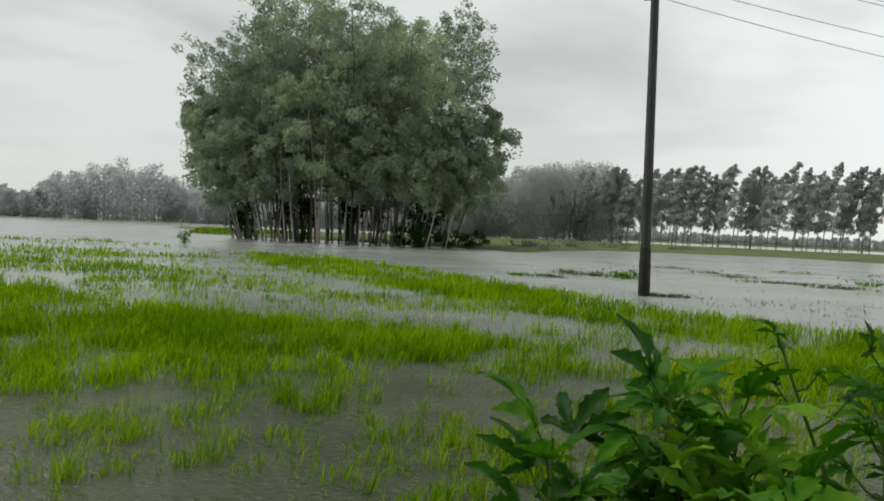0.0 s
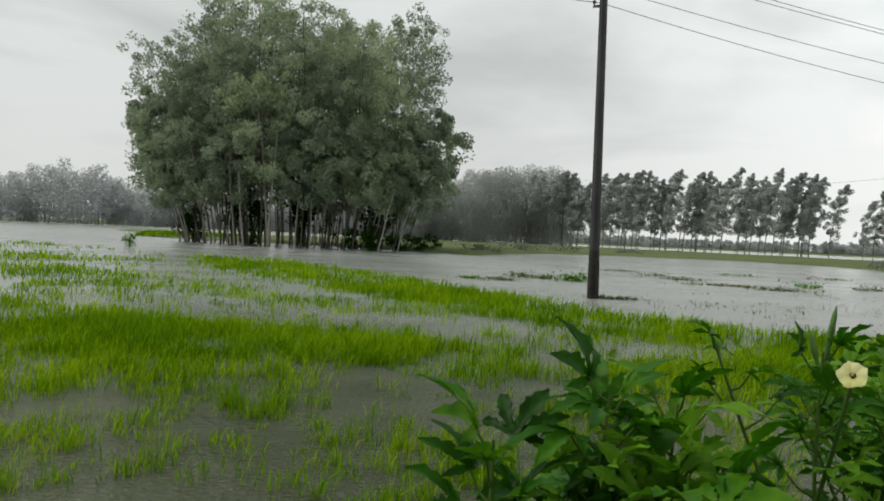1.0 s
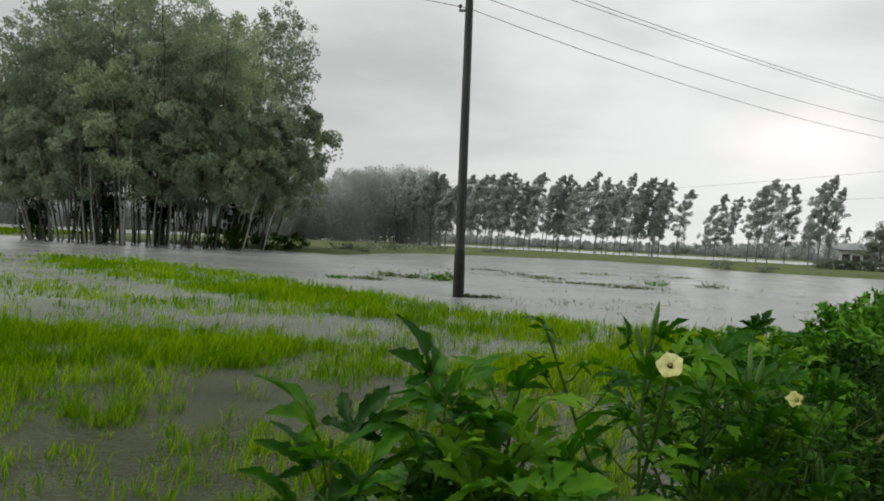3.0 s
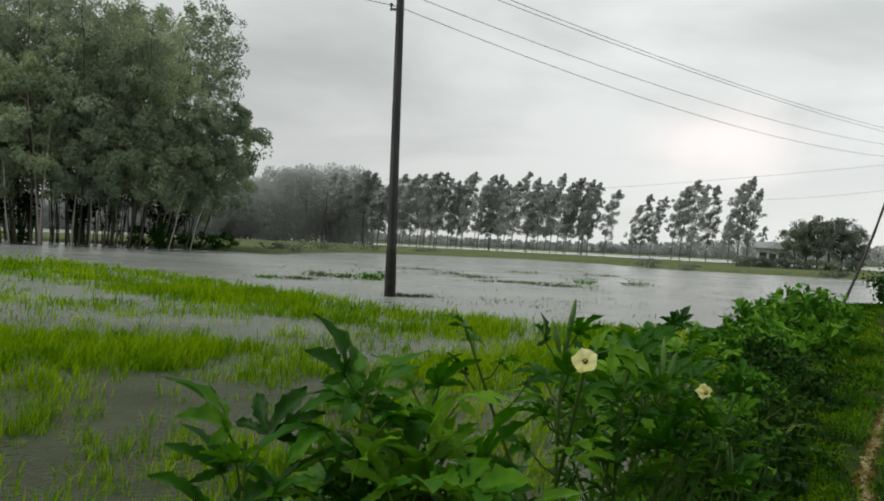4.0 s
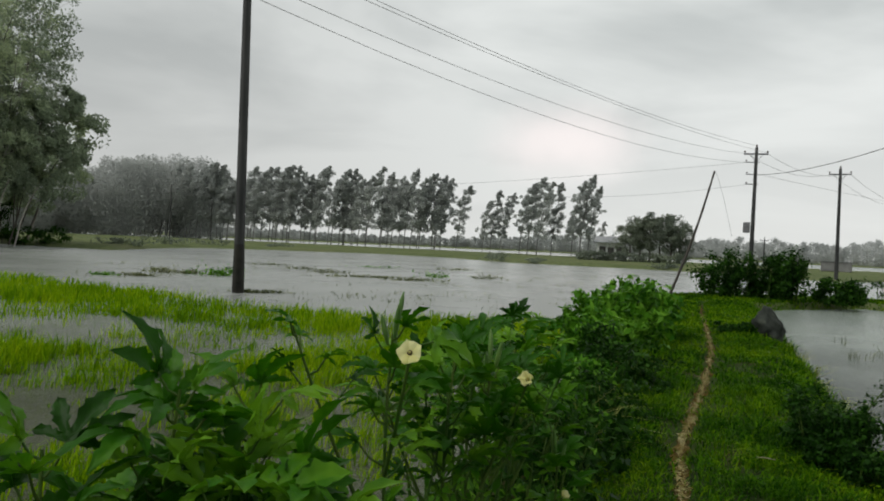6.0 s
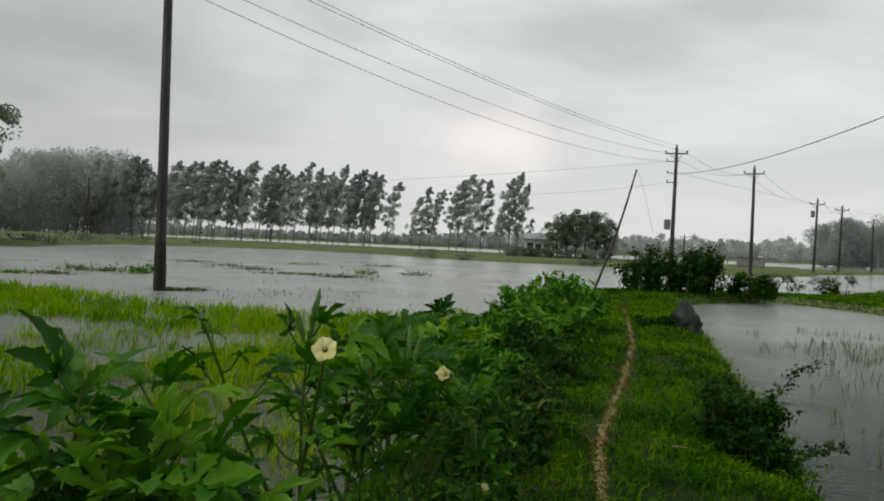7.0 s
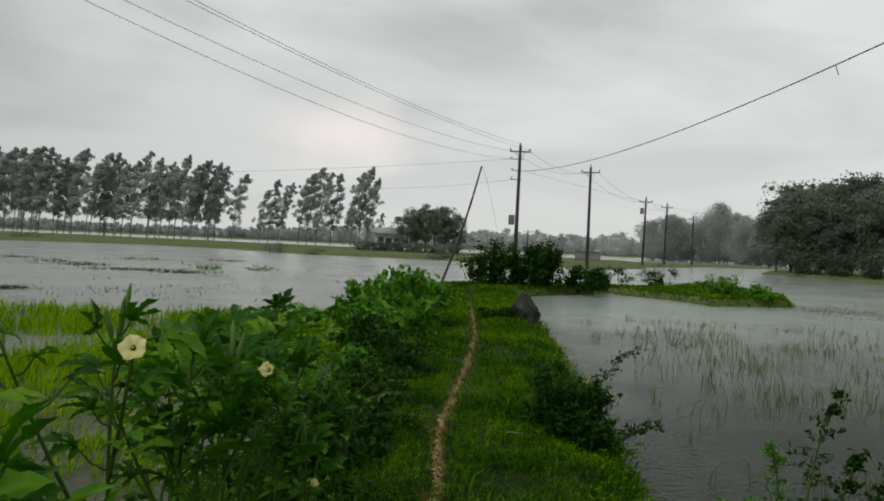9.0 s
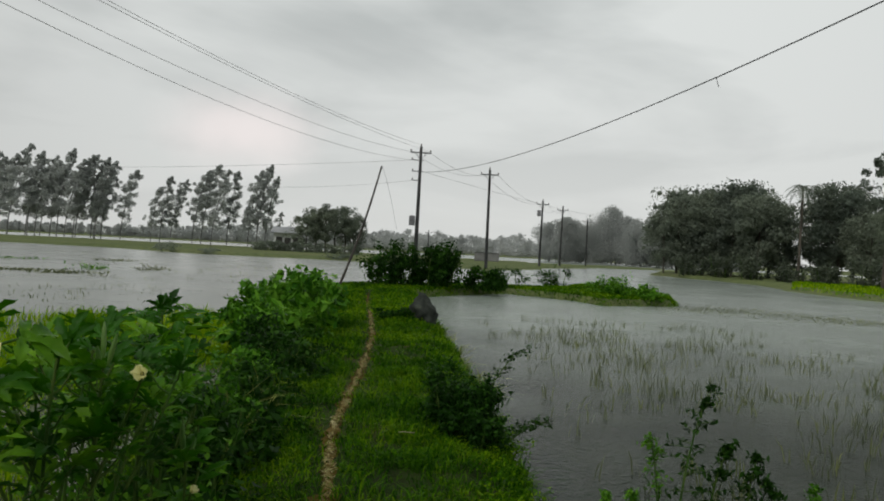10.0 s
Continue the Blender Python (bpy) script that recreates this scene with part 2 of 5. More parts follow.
# far broad leaves, base colour lightened in part for haze
BROADLEAF = foliage("broad_leaf", [(0.25, (0.106, 0.133, 0.103)), (0.5, (0.150, 0.181, 0.138)), (0.8, (0.206, 0.242, 0.173))], scale=0.2, rough=0.55, through_light=0.35, gloss=0.25, by_tree=True)
OKRA = foliage("okra_leaf", [(0.13, (0.008, 0.043, 0.001)), (0.50, (0.031, 0.134, 0.002)), (0.90, (0.182, 0.385, 0.016))], scale=6.0, rough=0.45, through_light=0.36, island=False, gloss=0.16, wrinkle=0.6)
BUSH = foliage("bush_leaf", [(0.25, (0.023, 0.098, 0.004)), (0.55, (0.073, 0.213, 0.010)), (0.85, (0.187, 0.403, 0.036))], scale=1.5, rough=0.5, through_light=0.35, gloss=0.08)
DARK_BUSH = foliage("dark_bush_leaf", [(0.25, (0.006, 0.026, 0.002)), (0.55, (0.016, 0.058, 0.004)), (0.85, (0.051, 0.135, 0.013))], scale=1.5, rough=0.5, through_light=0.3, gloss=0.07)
SHORE = foliage("shore_leaf", [(0.25, (0.050, 0.064, 0.044)), (0.5, (0.072, 0.090, 0.060)), (0.8, (0.100, 0.122, 0.078))], scale=0.3, rough=0.55, through_light=0.35, gloss=0.2)
BUD = plain("green_bud", [(0.3, (0.05, 0.13, 0.02)), (0.7, (0.12, 0.22, 0.04))], 20, 0.5)
PETAL = foliage("petal", [(0.3, (0.74, 0.72, 0.27)), (0.7, (0.84, 0.82, 0.44))], scale=20, rough=0.6, through_light=0.4, island=False)
PALE_BARK = plain("pale_bark", [(0.3, (0.16, 0.15, 0.13)), (0.5, (0.33, 0.31, 0.27)), (0.7, (0.46, 0.44, 0.39))], 1.6, 0.75, stretch=(1, 1, 0.25))
DARK_BARK = plain("dark_bark", [(0.3, (0.05, 0.045, 0.038)), (0.7, (0.14, 0.125, 0.10))], 2.5, 0.85, stretch=(1, 1, 0.3), gloss=0.15)
# bark greyed like the far leaves, rain haze put into its colour
MIST_BARK = plain("hazed_gum_bark", [(0.3, (0.16, 0.16, 0.155)), (0.7, (0.25, 0.25, 0.24))], 2.0, 0.85, stretch=(1, 1, 0.3), gloss=0.15)
BARK = plain("grey_brown_bark", [(0.3, (0.056, 0.050, 0.041)), (0.7, (0.150, 0.135, 0.112))], 2.0, 0.8, stretch=(1, 1, 0.3), gloss=0.15)
STEM = plain("green_stem", [(0.3, (0.022, 0.075, 0.008)), (0.7, (0.075, 0.120, 0.022))], 9, 0.55, gloss=0.12)
MAROON = plain("maroon_throat", [(0.3, (0.03, 0.004, 0.008)), (0.7, (0.07, 0.010, 0.015))], 30, 0.6)
CONCRETE = plain("weathered_concrete", [(0.3, (0.026, 0.027, 0.027)), (0.55, (0.046, 0.047, 0.046)), (0.75, (0.076, 0.076, 0.074))], 3.0, 0.75, relief=0.4, stretch=(1, 1, 0.2))
WET_FOOT = plain("wet_concrete", [(0.3, (0.012, 0.012, 0.010)), (0.7, (0.034, 0.032, 0.027))], 5.0, 0.5, relief=0.4, gloss=0.15)
STEEL = plain("dull_steel", [(0.3, (0.16, 0.16, 0.165)), (0.7, (0.26, 0.26, 0.265))], 8, 0.5, metal=0.6)
PORCELAIN = plain("brown_porcelain", [(0.3, (0.05, 0.03, 0.022)), (0.7, (0.09, 0.06, 0.045))], 20, 0.25)
WIRE = plain("weathered_wire", [(0.3, (0.40, 0.40, 0.405)), (0.7, (0.48, 0.48, 0.485))], 5, 0.5, metal=0.3)
CABLE = plain("black_cable", [(0.3, (0.020, 0.020, 0.021)), (0.7, (0.045, 0.045, 0.046))], 8, 0.6)
BAMBOO = plain("wet_bamboo", [(0.3, (0.022, 0.019, 0.016)), (0.7, (0.060, 0.050, 0.038))], 6, 0.5, stretch=(1, 1, 0.2))
STONE = plain("wet_stone", [(0.3, (0.020, 0.024, 0.020)), (0.55, (0.044, 0.051, 0.043)), (0.75, (0.092, 0.102, 0.078))], 5.0, 0.8, gloss=0.1, relief=0.7, relief_scale=14, distance=0.03)
EARTH = plain("bare_earth", [(0.3, (0.030, 0.022, 0.005)), (0.52, (0.070, 0.044, 0.009)), (0.76, (0.150, 0.108, 0.032))], 7.0, 0.9, relief=0.7, relief_scale=30, distance=0.02, gloss=0.05)
SOIL = plain("mossy_soil", [(0.3, (0.016, 0.024, 0.008)), (0.55, (0.032, 0.050, 0.013)), (0.75, (0.070, 0.055, 0.026))], 2.2, 0.9, relief=0.7, relief_scale=12, distance=0.04, gloss=0.03)
WHITEWASH = plain("whitewashed_wall", [(0.3, (0.52, 0.53, 0.53)), (0.7, (0.70, 0.71, 0.70))], 0.8, 0.8)
TIN = plain("grey_tin_roof", [(0.3, (0.20, 0.21, 0.215)), (0.7, (0.33, 0.34, 0.345))], 0.9, 0.5, metal=0.2)
DARK_OPENING = plain("dark_timber", [(0.3, (0.03, 0.03, 0.03)), (0.7, (0.07, 0.066, 0.06))], 3, 0.7)
THATCH = plain("weathered_sheet", [(0.3, (0.15, 0.15, 0.15)), (0.7, (0.24, 0.24, 0.235))], 1.2, 0.7)


# ---- mesh tools ----
def mesh_of(name, verts, faces, mat, smooth=False):
    """A mesh from an array of places and an array of faces, all with the same number of corners."""
    verts, faces = np.asarray(verts, dtype=np.float32), np.asarray(faces, dtype=np.int32)
    me = bpy.data.meshes.new(name)
    me.vertices.add(len(verts))
    me.vertices.foreach_set("co", verts.ravel())
    me.loops.add(faces.size)
    me.loops.foreach_set("vertex_index", faces.ravel())
    me.polygons.add(len(faces))
    me.polygons.foreach_set("loop_start", np.arange(0, faces.size, faces.shape[1], dtype=np.int32))
    if smooth:
        me.polygons.foreach_set("use_smooth", np.ones(len(faces), dtype=bool))
    me.materials.append(mat)
    me.update(calc_edges=True)
    return me


def part_mesh(name, me, parent, label=""):
    ob = new(name, me)
    ob.parent = parent
    return tagged(ob, label) if label else ob


def part(name, bm, mat, parent, label="", smooth=False):
    me = bpy.data.meshes.new(name)
    bm.to_mesh(me)
    bm.free()
    me.materials.append(mat)
    if smooth:
        me.polygons.foreach_set("use_smooth", np.ones(len(me.polygons), dtype=bool))
    return part_mesh(name, me, parent, label)


def tube(path, radii, sides=7, cap=True):
    """Places and quads of a round tube along a path; radii: one for each place."""
    path, radii = np.asarray(path, float), np.asarray(radii, float)
    ahead = np.gradient(path, axis=0)
    ahead /= np.linalg.norm(ahead, axis=1)[:, None] + 1e-9
    helper = np.where(np.abs(ahead[:, 2:3]) > 0.9, np.array([[1.0, 0, 0]]), np.array([[0, 0, 1.0]]))
    a = np.cross(ahead, helper)
    a /= np.linalg.norm(a, axis=1)[:, None] + 1e-9
    b = np.cross(ahead, a)
    turn = np.linspace(0, 2 * math.pi, sides, endpoint=False)
    ring = a[:, None] * np.cos(turn)[None, :, None] + b[:, None] * np.sin(turn)[None, :, None]
    verts = (path[:, None] + ring * radii[:, None, None]).reshape(-1, 3)
    n = len(path)
    i, j = np.meshgrid(np.arange(n - 1), np.arange(sides), indexing="ij")
    i, j = i.ravel(), j.ravel()
    k = (j + 1) % sides
    faces = np.stack([i * sides + j, i * sides + k, (i + 1) * sides + k, (i + 1) * sides + j], -1)
    return verts, faces


def join(pieces):
    """Joins (places, faces) pairs."""
    verts, faces, at = [], [], 0
    for v, f in pieces:
        verts.append(v)
        faces.append(np.asarray(f) + at)
        at += len(v)
    return np.concatenate(verts), np.concatenate(faces)


def leaves(rng, centres, length, width, droop=0.3, out=None):
    """Diamond-shaped leaves, one at each place, turned at random and hanging a little; out: the way they face."""
    n = len(centres)
    d = rng.normal(size=(n, 3))
    d[:, 2] -= droop * 2
    if out is not None:
        out = out + rng.normal(size=(n, 3)) * 0.40 + np.array([0, 0, 0.25])
        out = out / (np.linalg.norm(out, axis=1)[:, None] + 1e-9)
        d -= out * np.sum(d * out, 1)[:, None]
    d /= np.linalg.norm(d, axis=1)[:, None]
    s = np.cross(d, rng.normal(size=(n, 3)) if out is None else out)
    s /= np.linalg.norm(s, axis=1)[:, None] + 1e-9
    ln = (length * rng.uniform(0.6, 1.3, n))[:, None]
    wd = (width * rng.uniform(0.6, 1.3, n))[:, None]
    fold = np.cross(d, s) * wd * 0.25
    v = np.stack([centres - d * ln * 0.5, centres + s * wd * 0.5 + fold, centres + d * ln * 0.5, centres - s * wd * 0.5 + fold], 1)
    return v.reshape(-1, 3), np.arange(4 * n).reshape(-1, 4)


def fine_leaves(rng, centres, length, width, droop=0.3):
    """Small far leaves, one slim triangle each."""
    n = len(centres)
    d = rng.normal(size=(n, 3))
    d[:, 2] -= droop * 2
    d /= np.linalg.norm(d, axis=1)[:, None]
    s = np.cross(d, rng.normal(size=(n, 3)))
    s /= np.linalg.norm(s, axis=1)[:, None] + 1e-9
    ln = (length * rng.uniform(0.6, 1.3, n))[:, None]
    wd = (width * rng.uniform(0.6, 1.3, n))[:, None]
    v = np.stack([centres - d * ln * 0.4 - s * wd * 0.5, centres - d * ln * 0.4 + s * wd * 0.5, centres + d * ln * 0.6], 1)
    return v.reshape(-1, 3), np.arange(3 * n).reshape(-1, 3)


def in_threes(faces):
    """Quads cut into triangles."""
    faces = np.asarray(faces)
    return np.concatenate([faces[:, [0, 1, 2]], faces[:, [0, 2, 3]]])


def blades(rng, xy, z0, height, width, lean=0.25, bow=0.3, wind=(0.0, 0.0)):
    """Grass blades of five corners and three triangles each."""
    n = len(xy)
    h = height * rng.uniform(0.55, 1.25, n)
    w = width * rng.uniform(0.7, 1.3, n)
    turn = rng.uniform(0, 2 * math.pi, n)
    side = np.stack([np.cos(turn), np.sin(turn), 0 * turn], -1)
    way = rng.normal(size=(n, 2)) * lean + np.array(wind)
    base = np.concatenate([xy, np.broadcast_to(np.asarray(z0, float), (n,))[:, None]], 1)
    out = np.concatenate([way, np.zeros((n, 1))], 1)
    up = np.array([0, 0, 1.0])
    mid = base + out * h[:, None] * 0.4 + up * h[:, None] * 0.55
    tip = base + out * h[:, None] * (1 + bow) + up * h[:, None] * (1 - 0.5 * np.minimum(1, np.linalg.norm(way, axis=1)))[:, None]
    s = side * w[:, None] * 0.5
    v = np.stack([base - s * 0.7, base + s * 0.7, mid + s, mid - s, tip], 1).reshape(-1, 3)
    k = np.arange(n)[:, None] * 5
    f = np.stack([k + [0, 1, 2], k + [0, 2, 3], k + [3, 2, 4]], 1).reshape(-1, 3)
    return v, f


def box(sx, sy, sz, at=(0, 0, 0), bevel=0.01, bm=None):
    bm = bm or bmesh.new()
    made = bmesh.ops.create_cube(bm, size=1.0, matrix=Matrix.Translation(at) @ Matrix.Diagonal((sx, sy, sz, 1)))
    if bevel:
        edges = list({e for v in made["verts"] for e in v.link_edges})
        bmesh.ops.bevel(bm, geom=edges, offset=bevel, segments=1, affect="EDGES")
    return bm


def thing(name, at, label, category, group="", turn=0.0):
    e = new(name)
    e.empty_display_size = 0.2
    e.matrix_basis = pose(*at, 0, 0, turn)
    return tagged(e, label, category, group)


def polar(az, d):
    """Place on the map from a bearing (degrees, clockwise from ahead) and a distance."""
    return d * math.sin(radians(az)), d * math.cos(radians(az))


# the bund runs on this bearing, through the camera's foot; s along it, o to its right
BUND = 50.8
ALONG = np.array([math.sin(radians(BUND)), math.cos(radians(BUND))])
RIGHT = np.array([math.cos(radians(BUND)), -math.sin(radians(BUND))])


def bund(s, o):
    p = ALONG * s + RIGHT * o
    return float(p[0]), float(p[1])


def wobble(x, scale, seed=0.0):
    """A smooth uneven line, about -1 to 1."""
    x = np.asarray(x, float) * scale + seed
    return 0.5 * np.sin(x * 1.0 + 1.3) + 0.3 * np.sin(x * 2.31 + 0.4) + 0.2 * np.sin(x * 4.73 + 2.2)


def patchy(x, y, scale, seed=0.0):
    """A cheap smooth noise over the map, about -1 to 1."""
    x, y = np.asarray(x) * scale + seed, np.asarray(y) * scale - seed
    a = np.sin(x * 1.1 + 1.7 * np.sin(y * 0.7 + 0.3)) * np.sin(y * 1.3 + 1.5 * np.sin(x * 0.9 + 1.1))
    b = np.sin(x * 2.7 + 1.3 * np.sin(y * 2.1 + 2.0)) * np.sin(y * 2.9 + 1.4 * np.sin(x * 2.3 + 0.6))
    c = np.sin(x * 6.1 + 1.1 * np.sin(y * 5.3)) * np.sin(y * 6.7 + 1.2 * np.sin(x * 5.9 + 2.5))
    return 0.55 * a + 0.3 * b + 0.25 * c


def inside(x, y, poly):
    """Distance to the outline of a polygon, positive inside."""
    x, y = np.asarray(x, float), np.asarray(y, float)
    best, within = np.full(x.shape, 1e9), np.zeros(x.shape, bool)
    for (x0, y0), (x1, y1) in zip(poly, poly[1:] + poly[:1]):
        dx, dy = x1 - x0, y1 - y0
        t = np.clip(((x - x0) * dx + (y - y0) * dy) / (dx * dx + dy * dy), 0, 1)
        best = np.minimum(best, np.hypot(x - x0 - t * dx, y - y0 - t * dy))
        crosses = (y0 > y) != (y1 > y)
        within ^= crosses & (x < (x1 - x0) * (y - y0) / ((y1 - y0) if y1 != y0 else 1e-9) + x0)
    return np.where(within, best, -best)


# ---- ground and water ----
FAR_BANK = [(-44, 121), (-38, 113), (-29, 92), (-26.5, 81), (-17, 74), (-8, 72), (-2, 67), (6, 58), (16, 76), (25, 80), (37, 80), (42, 71), (41, 59),
            (53, 47), (58, 40), (72, 44), (112, 62), (100, 96), (77, 126), (56, 145), (32, 168), (4, 156), (-20, 124)]
POLE_BANK = [(50, 32), (80, 41.5), (106, 47), (130, 44), (132, 58), (95, 60), (60, 46)]
EAST_SHORE = [(104, 38), (78, 28), (69, 18.5), (62, 14), (54, 10.4), (46, 5.2), (42, -2), (45, -40), (160, -50), (190, 30), (130, 42)]
ISLAND = [(17.2, 13.8), (20.5, 14.2), (24.3, 14.3), (23.6, 11.2), (22.4, 9.6), (25.4, 8.2), (29, 9.6), (32.5, 13.2), (33, 15.6),
          (29.4, 14.6), (27.4, 14.9), (26.2, 15.5), (24.6, 16.6), (18.6, 17.4), (16.4, 15.8)]
LEFT_STRIP = [(-150, 186), (-70, 168), (-34, 150), (-36, 156), (-72, 174), (-150, 193)]


def land_height(x, y):
    r = np.hypot(x, y)
    soft = patchy(x, y, 0.12) * np.clip(r / 40, 0.15, 2.0)
    z = np.full(np.shape(x), -0.45)
    for poly, top, slope in ((FAR_BANK, 0.28, 0.25), (POLE_BANK, 0.22, 0.25), (EAST_SHORE, 0.28, 0.25), (ISLAND, 0.22, 1.6), (LEFT_STRIP, 0.10, 0.2)):
        d = inside(x, y, poly) + soft * (0.25 if poly is ISLAND else 0.8)
        z = np.maximum(z, np.clip(d * slope, -0.45, top) + np.where(d > 0.3, 0.05 * patchy(x, y, 0.9), 0))
    far = np.clip((r - 285 - 8 * soft) * 0.03, -0.45, 0.4)
    return np.maximum(z, far)


def ground_sheet():
    az = np.radians(np.concatenate([np.arange(-40, 96, 0.5), np.arange(96, 320, 4.0)]))
    rings = [0.0, 1.0, 2.5, 4.0, 6.0, 8.0, 10.0, 12.0]
    while rings[-1] < 330:
        rings.append(rings[-1] * (1.013 if 15 < rings[-1] < 130 else 1.03))
    rings += [420, 600, 900, 1500, 2600, 4200]
    r = np.array(rings[1:])
    rr, aa = np.meshgrid(r, az, indexing="ij")
    x, y = rr * np.sin(aa), rr * np.cos(aa)
    v = np.concatenate([[[0, 0, -0.45]], np.stack([x, y, land_height(x, y)], -1).reshape(-1, 3)])
    n, m = rr.shape
    i, j = np.meshgrid(np.arange(n - 1), np.arange(m), indexing="ij")
    k = (j + 1) % m
    f = np.stack([1 + i * m + j, 1 + (i + 1) * m + j, 1 + (i + 1) * m + k, 1 + i * m + k], -1).reshape(-1, 4)
    me = mesh_of("ground", v, f[:, ::-1], PASTURE, smooth=True)
    return me


ground = tagged(new("ground", ground_sheet()), "flooded pasture and paddy ground with low green banks", "ground", kind="structure")


def water_sheet():
    s = np.concatenate([-np.geomspace(3000, 2, 24), [0], np.geomspace(2, 3000, 24)])
    x, y = np.meshgrid(s, s, indexing="ij")
    v = np.stack([x, y, 0 * x], -1).reshape(-1, 3)
    n = len(s)
    i, j = np.meshgrid(np.arange(n - 1), np.arange(n - 1), indexing="ij")
    f = np.stack([i * n + j, (i + 1) * n + j, (i + 1) * n + j + 1, i * n + j + 1], -1).reshape(-1, 4)
    return mesh_of("water", v, f, WATER)


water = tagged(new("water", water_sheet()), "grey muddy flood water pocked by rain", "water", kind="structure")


# ---- the bund with its foot trail ----
def left_edge(s):
    return -1.35 + 0.12 * wobble(s, 1.1, 3.0)


def right_edge(s):
    s = np.asarray(s, float)
    return np.interp(s, [-6, 3, 6, 10, 14, 19, 24, 26], [1.25, 1.06, 1.06, 1.10, 1.02, 0.86, 0.75, 0.75]) + 0.06 * wobble(s, 2.3, 1.0)


def trail_line(s):
    return np.interp(s, [0, 4, 5.1, 6.6, 8, 10.6, 12, 14, 17.7, 20.5], [0, -0.01, -0.10, -0.08, -0.04, -0.03, -0.08, -0.18, -0.40, -0.50]) + 0.012 * wobble(s, 4.0, 0.5)


def bund_height(s, o):
    a, b = left_edge(s), right_edge(s)
    inner = np.minimum(o - a, b - o)
    z = np.clip(0.24 - 0.5 * np.clip(0.35 - inner, 0, 2) ** 1.4 * 1.5, -0.5, 0.24)
    z = z + 0.025 * patchy(s * 1.0, o * 1.6, 1.7) + 0.012 * patchy(s, o, 6.0)
    return z - 0.035 * np.exp(-((o - trail_line(s)) / 0.10) ** 2)


def bund_sheet():
    s = np.concatenate([np.arange(-7, 2, 0.4), np.arange(2, 14, 0.08), np.arange(14, 25.8, 0.16)])
    o = np.arange(-2.0, 1.85, 0.07)
    ss, oo = np.meshgrid(s, o, indexing="ij")
    z = bund_height(ss, oo)
    p = ss[..., None] * ALONG + oo[..., None] * RIGHT
    v = np.concatenate([p, z[..., None]], -1).reshape(-1, 3)
    n, m = ss.shape
    i, j = np.meshgrid(np.arange(n - 1), np.arange(m - 1), indexing="ij")
    f = np.stack([i * m + j, i * m + j + 1, (i + 1) * m + j + 1, (i + 1) * m + j], -1).reshape(-1, 4)
    return mesh_of("bund", v, f[:, ::-1], SOIL, smooth=True)


bund_ob = tagged(new("bund_path", bund_sheet()), "grassy earth bund with a worn foot trail between flooded fields", "path", kind="structure")


def trail_sheet():
    s = np.arange(-6.5, 21.0, 0.06)
    c = trail_line(s)
    w = (0.062 + 0.028 * wobble(s, 5.0) + 0.032 * wobble(s, 14.0, 2.0)) * np.interp(s, [0, 8, 15, 21], [1.0, 1.0, 0.9, 0.4])
    across = np.array([-1.0, -0.6, 0.0, 0.6, 1.0])
    o = c[:, None] + across[None] * w[:, None] * (1 + 0.25 * patchy(s[:, None] * 3, across[None] * 4, 2.0))
    z = bund_height(s[:, None] + 0 * o, o) + np.array([-0.01, 0.008, 0.012, 0.008, -0.01])[None]
    p = s[:, None, None] * ALONG + o[..., None] * RIGHT
    v = np.concatenate([p, z[..., None]], -1).reshape(-1, 3)
    i, j = np.meshgrid(np.arange(len(s) - 1), np.arange(4), indexing="ij")
    f = np.stack([i * 5 + j, i * 5 + j + 1, (i + 1) * 5 + j + 1, (i + 1) * 5 + j], -1).reshape(-1, 4)
    return mesh_of("trail", v, f[:, ::-1], EARTH, smooth=True)


tagged(new("foot_trail", trail_sheet()), "narrow bare earth trail strewn with pale straw", "trail", kind="structure")


def turf():
    rng = np.random.default_rng(11)
    pieces = []
    for s0, s1, count, h, w in ((-6.5, 1.5, 9000, 0.08, 0.014), (1.5, 4.5, 42000, 0.07, 0.007), (4.5, 8, 46000, 0.075, 0.008), (8, 14, 42000, 0.08, 0.012), (14, 25.5, 36000, 0.085, 0.020)):
        s, o = rng.uniform(s0, s1, count), rng.uniform(-1.5, 1.3, count)
        keep = (o > left_edge(s) - 0.05) & (o < right_edge(s) + 0.05)
        off = np.abs(o - trail_line(s))
        keep &= rng.uniform(0, 1, count) < np.clip((off - 0.018) / 0.15, 0.06, 1) * np.clip(0.70 + 0.8 * patchy(s, o, 2.2) + 0.6 * patchy(s, o, 5.3, 2.0), 0.15, 1)
        s, o = s[keep], o[keep]
        xy = s[:, None] * ALONG + o[:, None] * RIGHT
        tall = 0.8 + 1.3 * np.clip(patchy(s, o, 4.1, 4.0) + 0.1, 0, 1) + 1.2 * np.clip(o - right_edge(s) + 0.25, 0, 0.3) / 0.3
        pieces.append(blades(rng, xy, bund_height(s, o) - 0.01, h * tall, w, 0.55, 0.4))
    v, f = join(pieces)
    return mesh_of("turf", v, f, TURF)


tagged(new("bund_turf", turf()), "short wet green turf on the bund", "grass", kind="stuff")


